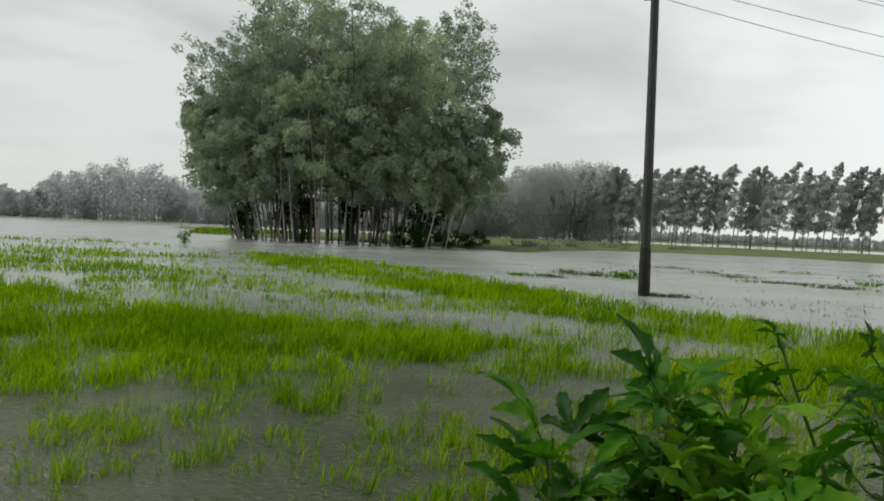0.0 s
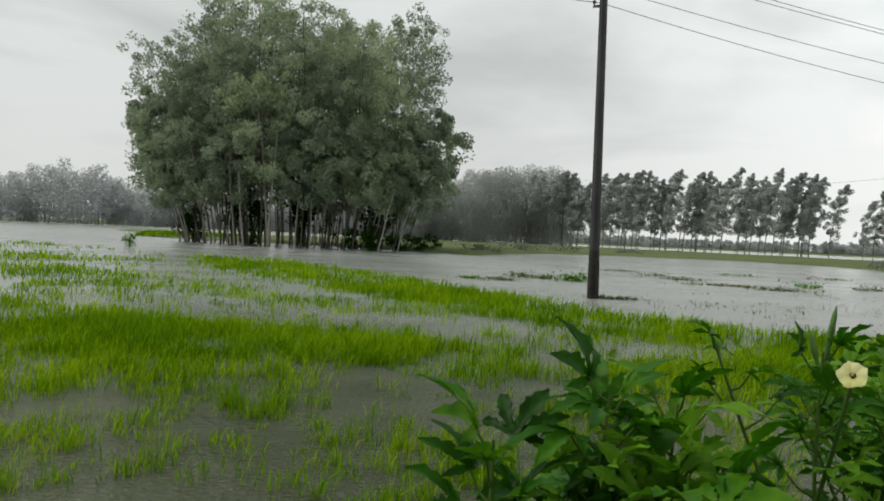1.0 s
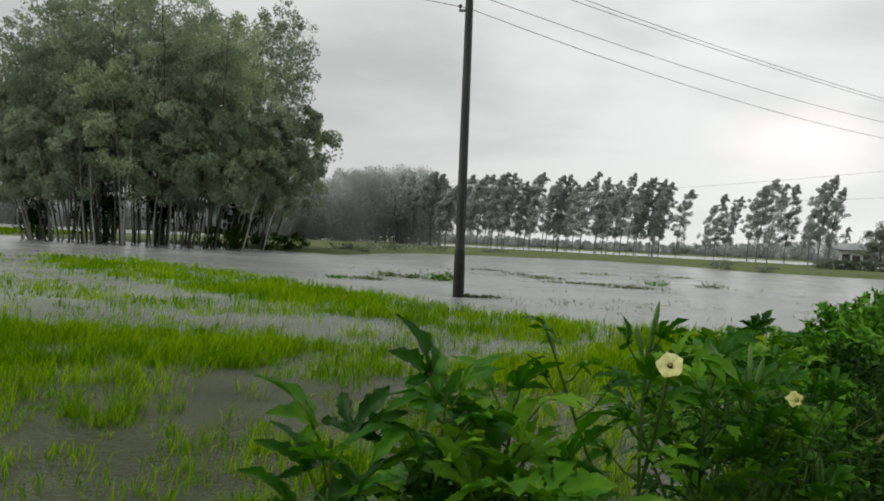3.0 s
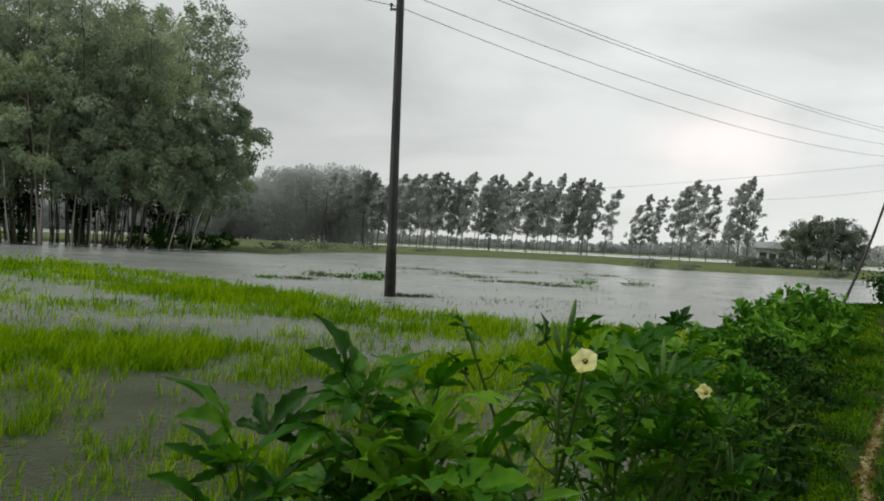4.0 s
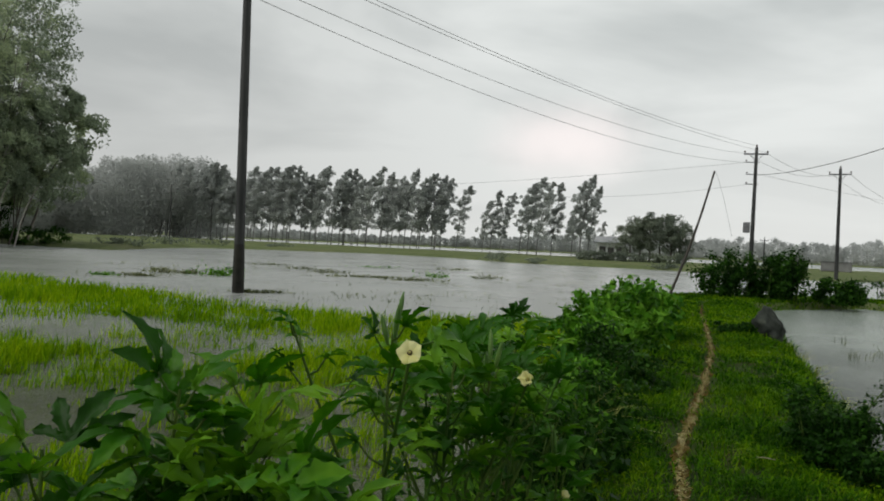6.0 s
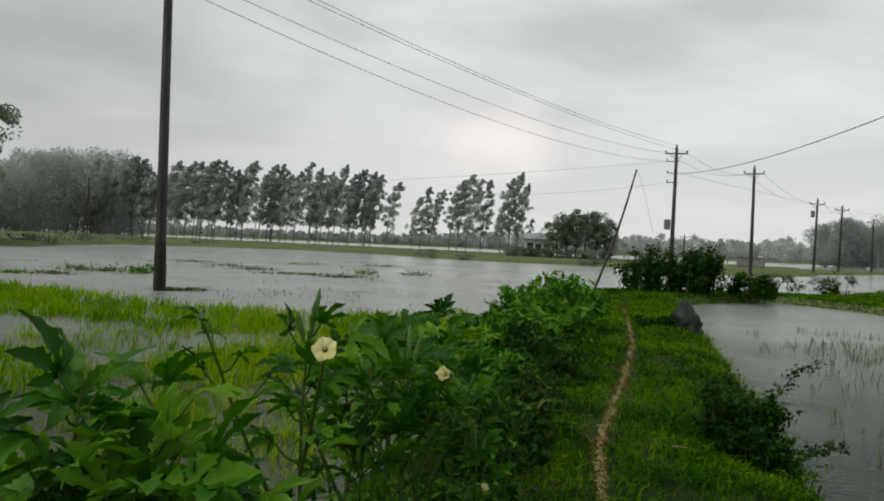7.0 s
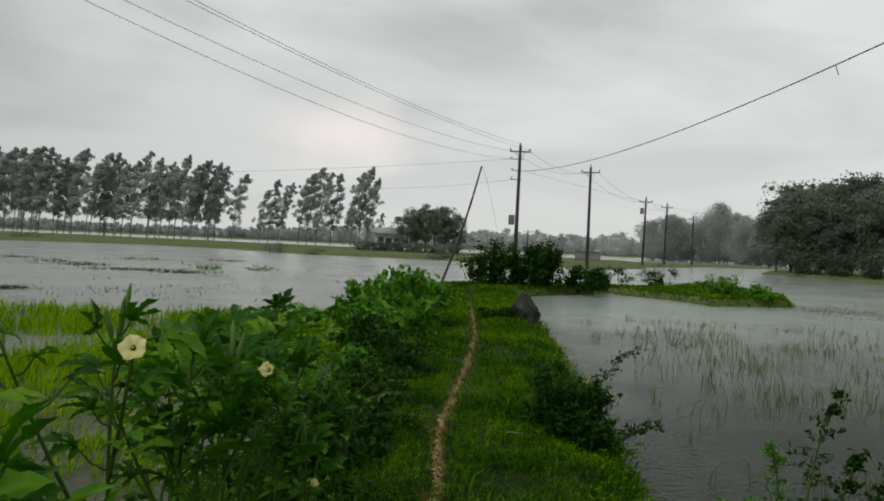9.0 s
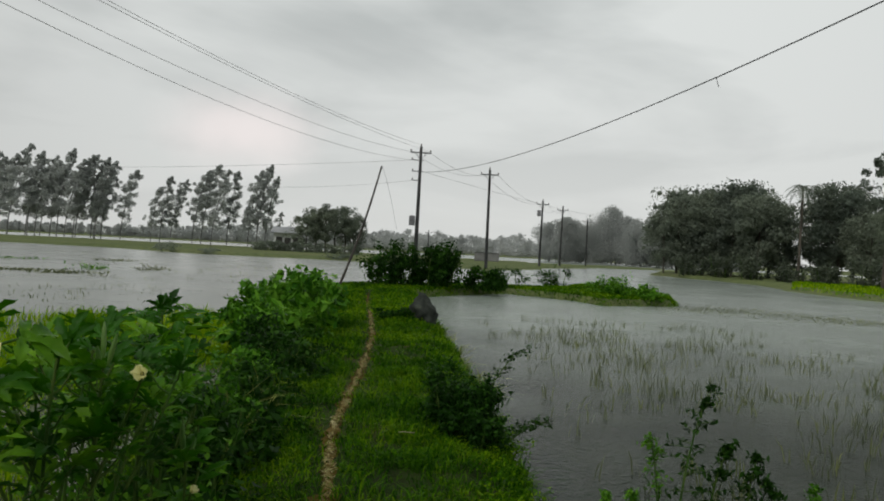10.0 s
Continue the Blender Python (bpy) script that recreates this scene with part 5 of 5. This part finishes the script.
def petal_flower(parent, at, way, size, shut=0.0):
    """Five broad overlapping ruffled petals in a shallow cup round a dark throat. shut: 0 open, 1 half furled."""
    turn = Vector(way).to_track_quat("Z", "Y").to_matrix().to_4x4()
    flower = part_mesh("flower", mesh_of("flower", *tube([(0, 0, -0.10 * size), (0, 0, -0.04 * size), (0, 0, 0.02 * size), (0, 0, 0.07 * size)], np.array([0.05, 0.11, 0.12, 0.10]) * size, 8), BUD, smooth=True), parent, "pale yellow okra flower on a green calyx")
    flower.matrix_basis = Matrix.Translation(at) @ turn
    rise = 0.75 + 0.7 * shut
    for i in range(5):
        v, f = [], []
        for u_ in np.linspace(0.04, 1, 8):
            for s_ in np.linspace(-1, 1, 7):
                w = (0.20 + 0.52 * math.sin(min(1.0, u_ * 0.95) * math.pi * 0.56)) * (1 - 0.30 * shut * u_)
                out = (u_ * (1 - 0.09 * s_ * s_ * u_)) * (1 - 0.55 * shut * u_)
                ruffle = 0.13 * math.sin(s_ * 5 + i * 1.7) * u_ ** 2
                v.append((out, s_ * w, rise * u_ ** 0.75 - 0.30 * (1 - shut) * u_ ** 2 + ruffle + 0.05 * s_))
        for r in range(7):
            for c in range(6):
                q = r * 7 + c
                f.append((q, q + 1, q + 8, q + 7))
        ob = part_mesh("petal", mesh_of("petal", np.array(v) * size * 0.52, np.array(f), PETAL, smooth=True), flower)
        ob.matrix_basis = pose(0, 0, 0, 0, 0, i * 72 + 11 * math.sin(i * 3))
    part_mesh("throat", mesh_of("throat", *tube([(0, 0, 0.02 * size), (0, 0, 0.10 * size), (0, 0, 0.17 * size), (0, 0, 0.20 * size)], np.array([0.07, 0.10, 0.12, 0.08]) * size, 9), MAROON, smooth=True), flower, "dark maroon flower throat")
    part_mesh("pistil", mesh_of("pistil", *tube([(0, 0, 0.15 * size), (0, 0, 0.28 * size), (0, 0, 0.36 * size)], np.array([0.035, 0.045, 0.02]) * size, 7), PETAL, smooth=True), flower)


def okra(at, h, seed, n_leaf=13, leaf=0.20, lean=(0, 0), bare=0.25, flowers=(), branches=0, first=None, buds=True, label="", single=()):
    """An okra plant: woody stem, long leaf stalks, palmate leaves, buds and pods at the top."""
    rng = np.random.default_rng(300 + seed)
    e = thing("okra_plant", at, label or "green okra plant with large lobed leaves on the bund", "okra plant", "okra plants along the bund")
    k = np.linspace(0, 1, 9)
    path = np.stack([lean[0] * k ** 1.3 + 0.02 * np.sin(k * 5 + seed), lean[1] * k ** 1.3 + 0.02 * np.cos(k * 4 + seed), -0.06 + (h + 0.06) * k], -1)
    wood = [tube(path, 0.0080 - 0.0045 * k, 7)]
    sources = [(path, n_leaf, 1.0)]
    for b in range(branches):
        q = rng.uniform(0.25, 0.55)
        st = np.array([np.interp(q, k, path[:, a]) for a in range(3)])
        a = b * 2.6 + (rng.uniform(0, 1) if first is None else first)
        ln = h * rng.uniform(0.45, 0.65)
        bp = st + np.stack([np.cos(a) * 0.38 * ln * k, np.sin(a) * 0.38 * ln * k, ln * (0.65 * k + 0.2 * k ** 2)], -1)
        wood.append(tube(bp, 0.0065 - 0.0035 * k, 6))
        sources.append((bp, max(4, n_leaf // 2), 0.8))
    blades_ = []
    for line, count, sz in sources:
        for i in range(count):
            q = bare + (1 - bare) * (i + 0.5) / count
            st = np.array([np.interp(q, k, line[:, a]) for a in range(3)])
            a = i * 2.4 + seed * 1.7 + rng.uniform(-0.4, 0.4)
            size = leaf * sz * (0.65 + 0.5 * math.sin(math.pi * min(1, 0.2 + 0.75 * (1 - q) + 0.1))) * rng.uniform(0.8, 1.2)
            reach = (0.06 + 0.20 * (1 - q) ** 0.7) * rng.uniform(0.8, 1.25) * (leaf / 0.15)
            up = 0.35 + 0.75 * q
            tip = st + np.array([math.cos(a) * reach, math.sin(a) * reach, reach * up])
            mid = (st + tip) / 2 + np.array([0, 0, -0.012])
            wood.append(tube([st, mid, tip], [0.0034, 0.0028, 0.0024], 5))
            tilt = rng.uniform(-38, 18) - 44 * q
            blades_.append((tip, a, tilt, size, rng.uniform(-25, 25), int(rng.integers(0, 6))))
    v, f = join(wood)
    part_mesh("stem", mesh_of("stem", v, f, STEM, smooth=True), e, "brownish green stem and leaf stalks")
    for tip, a, tilt, size, roll, kind in blades_:
        ob = part_mesh("leaf", LEAF[kind], e)
        ob.matrix_basis = Matrix.Translation(tip) @ pose(0, 0, 0, 0, 0, math.degrees(a)) @ pose(0, 0, 0, roll, tilt, 0) @ Matrix.Scale(size, 4)
    if buds and flowers:
        for i in range(4):
            a = i * 1.9 + seed
            b0 = path[8] + np.array([math.cos(a) * 0.012, math.sin(a) * 0.012, -0.05 + 0.02 * i])
            b1 = b0 + np.array([math.cos(a) * 0.02, math.sin(a) * 0.02, 0.07 + 0.01 * i])
            part_mesh("bud", mesh_of("bud", *tube([b0, b0 * 0.6 + b1 * 0.4, b0 * 0.2 + b1 * 0.8, b1], [0.004, 0.008, 0.006, 0.001], 7), BUD, smooth=True), e, "green bud")
    for place, way, size, *shut in flowers:
        st = path[6] * 0.5 + path[5] * 0.5
        part_mesh("flower_stalk", mesh_of("flower_stalk", *tube([st, (st + np.array(place)) / 2 + [0, 0, -0.02], place], [0.006, 0.005, 0.004], 5), STEM, smooth=True), e)
        petal_flower(e, place, way, size, *shut)
    for place, turn, tilt, roll, size in single:
        st = np.array([np.interp(place[2], path[:, 2], path[:, a]) for a in range(2)] + [min(h, place[2]) - 0.05])
        part_mesh("leaf_stalk", mesh_of("leaf_stalk", *tube([st, (st + np.array(place)) / 2, place], [0.0045, 0.004, 0.003], 5), STEM, smooth=True), e)
        ob = part_mesh("leaf", LEAF[3], e)
        ob.matrix_basis = Matrix.Translation(place) @ pose(0, 0, 0, 0, 0, turn) @ pose(0, 0, 0, roll, tilt, 0) @ Matrix.Scale(size, 4)
    return e


def okra_at(az, d, h, seed, z=None, **more):
    x, y = polar(az, d)
    return okra((x, y, 0.16 if z is None else z), h, seed, **more)


# the tall plants at the head of the row
okra_at(11.2, 1.52, 0.93, 1, n_leaf=12, leaf=0.092, bare=0.55, lean=(-0.05, 0.0))
okra_at(16.6, 1.58, 1.02, 2, n_leaf=19, leaf=0.087, bare=0.52, lean=(0.02, 0.0), label="tall okra plant with upright young leaves at its tip")
okra_at(20.4, 1.74, 0.98, 3, n_leaf=14, leaf=0.092, bare=0.55, lean=(0.05, 0.0))
okra_at(25.4, 1.60, 0.86, 32, n_leaf=12, leaf=0.104, bare=0.35, buds=False)
okra_at(27.2, 1.50, 0.82, 33, n_leaf=11, leaf=0.096, bare=0.40, buds=False, single=[((-0.06, -0.04, 0.86), -8, -28, 28, 0.115)])
# lower ones at their feet
okra_at(8.4, 1.47, 0.66, 40, n_leaf=11, leaf=0.092, bare=0.35, buds=False)
okra_at(13.8, 1.46, 0.72, 4, n_leaf=14, leaf=0.092, bare=0.35, buds=False)
okra_at(18.0, 1.46, 0.70, 31, n_leaf=14, leaf=0.100, bare=0.30, buds=False)
okra_at(21.6, 1.50, 0.84, 5, n_leaf=15, leaf=0.096, bare=0.30, buds=False)
okra_at(16.0, 1.74, 0.80, 30, n_leaf=14, leaf=0.089, bare=0.35, buds=False)
okra_at(23.4, 1.78, 0.78, 28, n_leaf=14, leaf=0.092, bare=0.30, buds=False)
okra_at(29.6, 1.66, 0.70, 35, n_leaf=11, leaf=0.092, bare=0.3, buds=False)
okra_at(33.0, 1.66, 0.56, 36, n_leaf=9, leaf=0.081, bare=0.3, buds=False)
okra_at(10.6, 1.38, 0.56, 41, n_leaf=12, leaf=0.100, bare=0.30, buds=False)
okra_at(15.4, 1.36, 0.60, 42, n_leaf=13, leaf=0.100, bare=0.30, buds=False)
okra_at(19.6, 1.38, 0.62, 43, n_leaf=13, leaf=0.100, bare=0.30, buds=False)
okra_at(23.8, 1.42, 0.64, 44, n_leaf=13, leaf=0.100, bare=0.30, buds=False)
okra_at(28.4, 1.44, 0.60, 45, n_leaf=12, leaf=0.100, bare=0.30, buds=False)
okra_at(18.8, 1.62, 0.82, 46, n_leaf=14, leaf=0.096, bare=0.35, buds=False)
okra_at(13.2, 1.62, 0.78, 47, n_leaf=12, leaf=0.096, bare=0.35, buds=False)
okra_at(26.4, 1.72, 0.70, 48, n_leaf=12, leaf=0.092, bare=0.30, buds=False)
okra_at(22.2, 1.64, 0.90, 49, n_leaf=13, leaf=0.096, bare=0.45, buds=False)
# the branched plants that flower
okra_at(31.3, 1.98, 1.10, 26, n_leaf=11, leaf=0.074, bare=0.66, branches=2, first=0.5, lean=(0.03, 0.02), flowers=[((-0.02, -0.16, 1.075), (-0.55, -0.62, 0.45), 0.054)],
        label="tall okra plant with a pale yellow flower and brownish stems", single=[((0.06, -0.14, 1.10), -18, 18, 30, 0.100)])
okra_at(34.4, 2.20, 1.02, 7, n_leaf=12, leaf=0.074, bare=0.66, branches=3, lean=(0.06, -0.02))
okra_at(38.3, 2.30, 0.98, 8, n_leaf=12, leaf=0.074, bare=0.62, branches=3, flowers=[((0.02, -0.16, 0.97), (-0.65, -0.45, 0.25), 0.056, 0.8)],
        label="branched okra plant with a small half-open yellow flower")
okra_at(36.4, 2.62, 1.0, 9, n_leaf=14, leaf=0.078, bare=0.6, branches=3)
okra_at(39.4, 2.85, 0.90, 10, n_leaf=12, leaf=0.078, bare=0.5, branches=3)
okra_at(35.4, 3.2, 0.96, 11, n_leaf=14, leaf=0.085, bare=0.5, branches=1)
okra_at(38.6, 3.5, 0.88, 12, n_leaf=14, leaf=0.085, bare=0.4, branches=1)
okra_at(32.8, 2.85, 0.94, 19, n_leaf=14, leaf=0.078, bare=0.55)
for az, d, h, seed in ((35.0, 4.0, 0.84, 13), (36.7, 4.3, 0.86, 14), (38.2, 4.7, 0.80, 16), (37.2, 5.4, 0.84, 17), (39.2, 6.0, 0.74, 18)):
    okra_at(az, d, h, seed, n_leaf=15, leaf=0.110, bare=0.25, buds=False)
# a half-open blossom low in the okra
okra_at(42.6, 2.7, 0.62, 23, n_leaf=11, leaf=0.067, bare=0.3, flowers=[((0.0, -0.05, 0.50), (0.2, -0.6, 0.7), 0.04, 0.6)], label="low okra plant with a small pale blossom")
# slim small-leaved weeds among the stems and on towards the bushes
for i, (az, d, w, h, leaf) in enumerate(((32.5, 2.0, 0.40, 0.58, 0.045), (35.0, 2.15, 0.45, 0.66, 0.045), (37.5, 2.3, 0.45, 0.62, 0.045), (40.0, 2.5, 0.40, 0.60, 0.045), (36.5, 2.8, 0.5, 0.7, 0.05), (41.5, 2.9, 0.40, 0.55, 0.05),
                                         (40.4, 3.6, 0.5, 0.66, 0.055), (42.0, 4.3, 0.5, 0.52, 0.055), (41.2, 5.0, 0.5, 0.46, 0.06), (43.4, 5.6, 0.5, 0.44, 0.06), (42.6, 6.6, 0.6, 0.44, 0.07), (44.2, 7.4, 0.6, 0.46, 0.08), (43.6, 8.4, 0.7, 0.55, 0.09))):
    big_bush("slender_weed", (*polar(az, d), 0.15), (w, w, h), 50 * i, 260 if d < 3 else 560, leaf, DARK_BUSH if i % 3 == 0 or (d > 3.2 and i % 2) else BUSH, "slender small-leaved weed standing among the okra", "weeds among the okra", 220 + i, 11 if d < 3 else 9)


STICK = plain("dry_stick", [(0.3, (0.22, 0.19, 0.12)), (0.7, (0.36, 0.32, 0.21))], 12, 0.8, gloss=0.1)


def long_grass(at, n, h, mat, label, seed):
    rng = np.random.default_rng(1200 + seed)
    e = thing("grass_tuft", at, label, "grass tuft", "long grass by the path")
    for i in range(n):
        xy = rng.normal(size=(1, 2)) * 0.05
        v, f = blades(rng, xy, -0.02, h, 0.010, 0.55, 0.5, wind=(0.25, -0.15))
        part_mesh("blade", mesh_of("blade", v, f, mat), e)
    return e


PALE_GRASS = foliage("pale_grass", [(0.25, (0.12, 0.17, 0.03)), (0.5, (0.24, 0.29, 0.07)), (0.8, (0.40, 0.42, 0.16))], scale=4.0, rough=0.6, through_light=0.3, gloss=0.05)
for i, (s, o, h) in enumerate(((5.0, -0.72, 0.42), (5.4, -0.70, 0.36), (4.6, -0.70, 0.34), (6.2, -0.78, 0.30), (7.6, -0.8, 0.3))):
    long_grass((*bund(s, o), 0.22), 22, h, PALE_GRASS, "long pale drooping grass beside the okra", i)
for i, (s, o, h) in enumerate(((12.9, 1.0, 0.25), (11.6, 1.1, 0.28), (10.4, 1.14, 0.26), (9.2, 1.12, 0.24), (8.2, 1.18, 0.26), (7.4, 1.2, 0.24))):
    long_grass((*bund(s, o), 0.05), 20, h, PALE_GRASS, "pale grass fringing the water's edge", 20 + i)
stick = tube([(-0.05, 0, 0.0), (-0.015, 0.005, 0.004), (0.02, -0.003, 0.003), (0.055, 0.006, 0.0)], [0.002, 0.0032, 0.0032, 0.002], 6)
for i, (s, o, turn) in enumerate(((5.03, 0.40, -BUND - 4), (7.1, -0.70, -BUND + 8))):
    ob = new("dry_stick", mesh_of("dry_stick", *stick, STICK, smooth=True))
    ob.matrix_basis = pose(*bund(s, o), float(bund_height(s, o)) + 0.06, 0, 0, turn)
    tagged(ob, "short pale dry stick lying on the turf", "stick", "sticks on the bund")
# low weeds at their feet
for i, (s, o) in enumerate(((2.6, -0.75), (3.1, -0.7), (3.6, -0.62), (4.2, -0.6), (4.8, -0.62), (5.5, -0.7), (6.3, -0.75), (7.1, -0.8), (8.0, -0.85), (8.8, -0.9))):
    big_bush("bund_weed", (*bund(s, o), 0.16), (0.55, 0.5, 0.34), 47 * i, 420, 0.075, DARK_BUSH, "tangled dark green weeds under the okra, partly standing in for its shade", "weeds along the bund", 140 + i, 7)

# a row of low dark weeds stands in for the okra's shadow on the turf
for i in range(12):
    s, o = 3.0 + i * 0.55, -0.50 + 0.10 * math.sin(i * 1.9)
    big_bush("bund_weed", (*bund(s, o), 0.22), (0.45, 0.30, 0.10), 29 * i, 320, 0.04, DARK_BUSH, "tangled dark green weeds under the okra, partly standing in for its shade", "weeds along the bund", 180 + i, 6)


for i, (x, y, w, h) in enumerate(((40.5, 60.5, 5.0, 0.8), (44.0, 58.0, 4.0, 0.5), (12.0, 74.0, 5.0, 1.0), (17.0, 79.0, 6.0, 0.9), (8.0, 66.0, 5.0, 0.7), (27.0, 84.0, 4.0, 0.6), (52.0, 50.0, 4.0, 0.5))):
    big_bush("bank_scrub", (x, y, 0.1), (w, 1.6, h), 30 - 8 * i, 420, 0.24, BROADLEAF, "low dark scrub along the far bank", "scrub on the far bank", 160 + i, 7)


# ---- floating weed and debris ----
def weed_mat(at, size, n, label, seed, high=0.10, leaf=0.12):
    rng = np.random.default_rng(800 + seed)
    pts = np.concatenate([rng.normal(size=(n, 2)) * np.array(size) * 0.4, np.abs(rng.normal(size=(n, 1))) * high * 0.5 + 0.01], 1)
    ob = new("floating_weed", mesh_of("floating_weed", *leaves(rng, pts, leaf, leaf * 0.42, 0.0), REED if seed % 4 else BUSH))
    ob.matrix_basis = pose(*at, 0, 0, -20)
    return tagged(ob, label, "floating weed", "floating weed mats", "stuff")


for i, (az, d, w, dp, n, hi) in enumerate(((13.7, 28.0, 0.9, 0.5, 420, 0.30), (11.6, 28.6, 0.45, 0.3, 150, 0.14), (9.8, 29.0, 0.8, 0.35, 220, 0.2), (8.4, 26.4, 0.7, 0.3, 150, 0.08), (6.0, 26.5, 0.5, 0.3, 110, 0.08),
                                           (21.6, 33.5, 1.0, 0.35, 170, 0.12), (24.6, 30.5, 2.0, 0.3, 240, 0.08), (28.0, 29.5, 1.6, 0.3, 200, 0.1), (29.6, 33, 0.9, 0.5, 150, 0.2), (33.5, 34, 1.0, 0.5, 150, 0.16),
                                           (19.5, 36, 0.9, 0.3, 90, 0.1), (17, 40, 1.4, 0.3, 110, 0.1), (25, 42, 1.6, 0.3, 110, 0.12), (31, 44, 1.8, 0.4, 120, 0.12), (16.6, 20.2, 0.8, 0.25, 160, 0.06), (-12.6, 33.5, 0.5, 0.2, 60, 0.1))):
    weed_mat((*polar(az, d), 0.0), (w, dp), n, "tangle of weed floating on the flood water", i, hi)
for i, (az, d, w, dp) in enumerate(((73.8, 25.5, 3.0, 2.0), (76.5, 26.5, 3.2, 2.2), (80, 25.5, 3.2, 1.8), (83.5, 25, 3.0, 1.6))):
    weed_mat((*polar(az, d), 0.0), (w, dp), 520, "loose yellow-green weed floating off the island", 31 + 2 * i, 0.05, 0.055)

# grey-green tufts drowned in the east field
TUFT = foliage("drowned_tuft", [(0.25, (0.075, 0.100, 0.038)), (0.55, (0.125, 0.155, 0.052)), (0.8, (0.200, 0.225, 0.080))], scale=1.5, rough=0.6, through_light=0.3, gloss=0.05)
def drowned_tufts():
    rng = np.random.default_rng(52)
    s, o = rng.uniform(3.6, 13.0, 130), rng.uniform(2.3, 8.0, 130)
    keep = patchy(s, o, 1.3, 6.0) > -0.05
    xy = s[keep, None] * ALONG + o[keep, None] * RIGHT
    tall = np.repeat(rng.uniform(0.6, 1.25, len(xy)), 12)
    xy = np.repeat(xy, 12, 0) + rng.normal(size=(12 * len(xy), 2)) * 0.055
    return mesh_of("drowned_tufts", *blades(rng, xy, -0.03, 0.17 * tall, 0.009, 0.22, 0.2), TUFT)


tagged(new("drowned_tufts", drowned_tufts()), "grey-green grass tufts poking from the rain-pocked water", "grass", kind="stuff")

# long grass down the island's edge
r = np.random.default_rng(45)
x, y = r.uniform(16, 35, 50000), r.uniform(7, 18, 50000)
z = land_height(x, y)
keep = (z > -0.2) & (z < 0.24)
tagged(new("island_edge_grass", mesh_of("island_edge_grass", *blades(r, np.stack([x[keep], y[keep]], -1), np.maximum(z[keep], -0.03) - 0.02, 0.13, 0.022, 0.5, 0.4), TURF)), "dark long grass hanging over the island's edge", "grass", kind="stuff")

# tall grass on the bank left of the grove
r = np.random.default_rng(44)
x, y = r.uniform(-28, -18, 3000), r.uniform(78, 90, 3000)
z = land_height(x, y)
keep = z > 0.0
tagged(new("bank_grass", mesh_of("bank_grass", *blades(r, np.stack([x[keep], y[keep]], -1), z[keep] - 0.02, 0.45, 0.14, 0.4, 0.3), RICE)), "green grass on the bank behind the grove", "grass", kind="stuff")

# grass on the island
rng = np.random.default_rng(41)
x, y = rng.uniform(16, 36, 70000), rng.uniform(7, 19, 70000)
z = land_height(x, y)
keep = z > -0.25
z = np.maximum(z, -0.04)
tagged(new("island_grass", mesh_of("island_grass", *blades(rng, np.stack([x[keep], y[keep]], -1), z[keep] - 0.02, 0.09, 0.03, 0.5, 0.3), TURF)), "short green grass on the island", "grass", kind="stuff")
x, y = rng.uniform(42, 76, 24000), rng.uniform(-14, 22, 24000)
z = land_height(x, y)
keep = (z > 0.1) & (np.degrees(np.arctan2(x, y)) > 79.2)
tagged(new("shore_grass", mesh_of("shore_grass", *blades(rng, np.stack([x[keep], y[keep]], -1), z[keep] - 0.02, 0.22, 0.07, 0.4, 0.3), RICE)), "bright green grass on the east shore", "grass", kind="stuff")
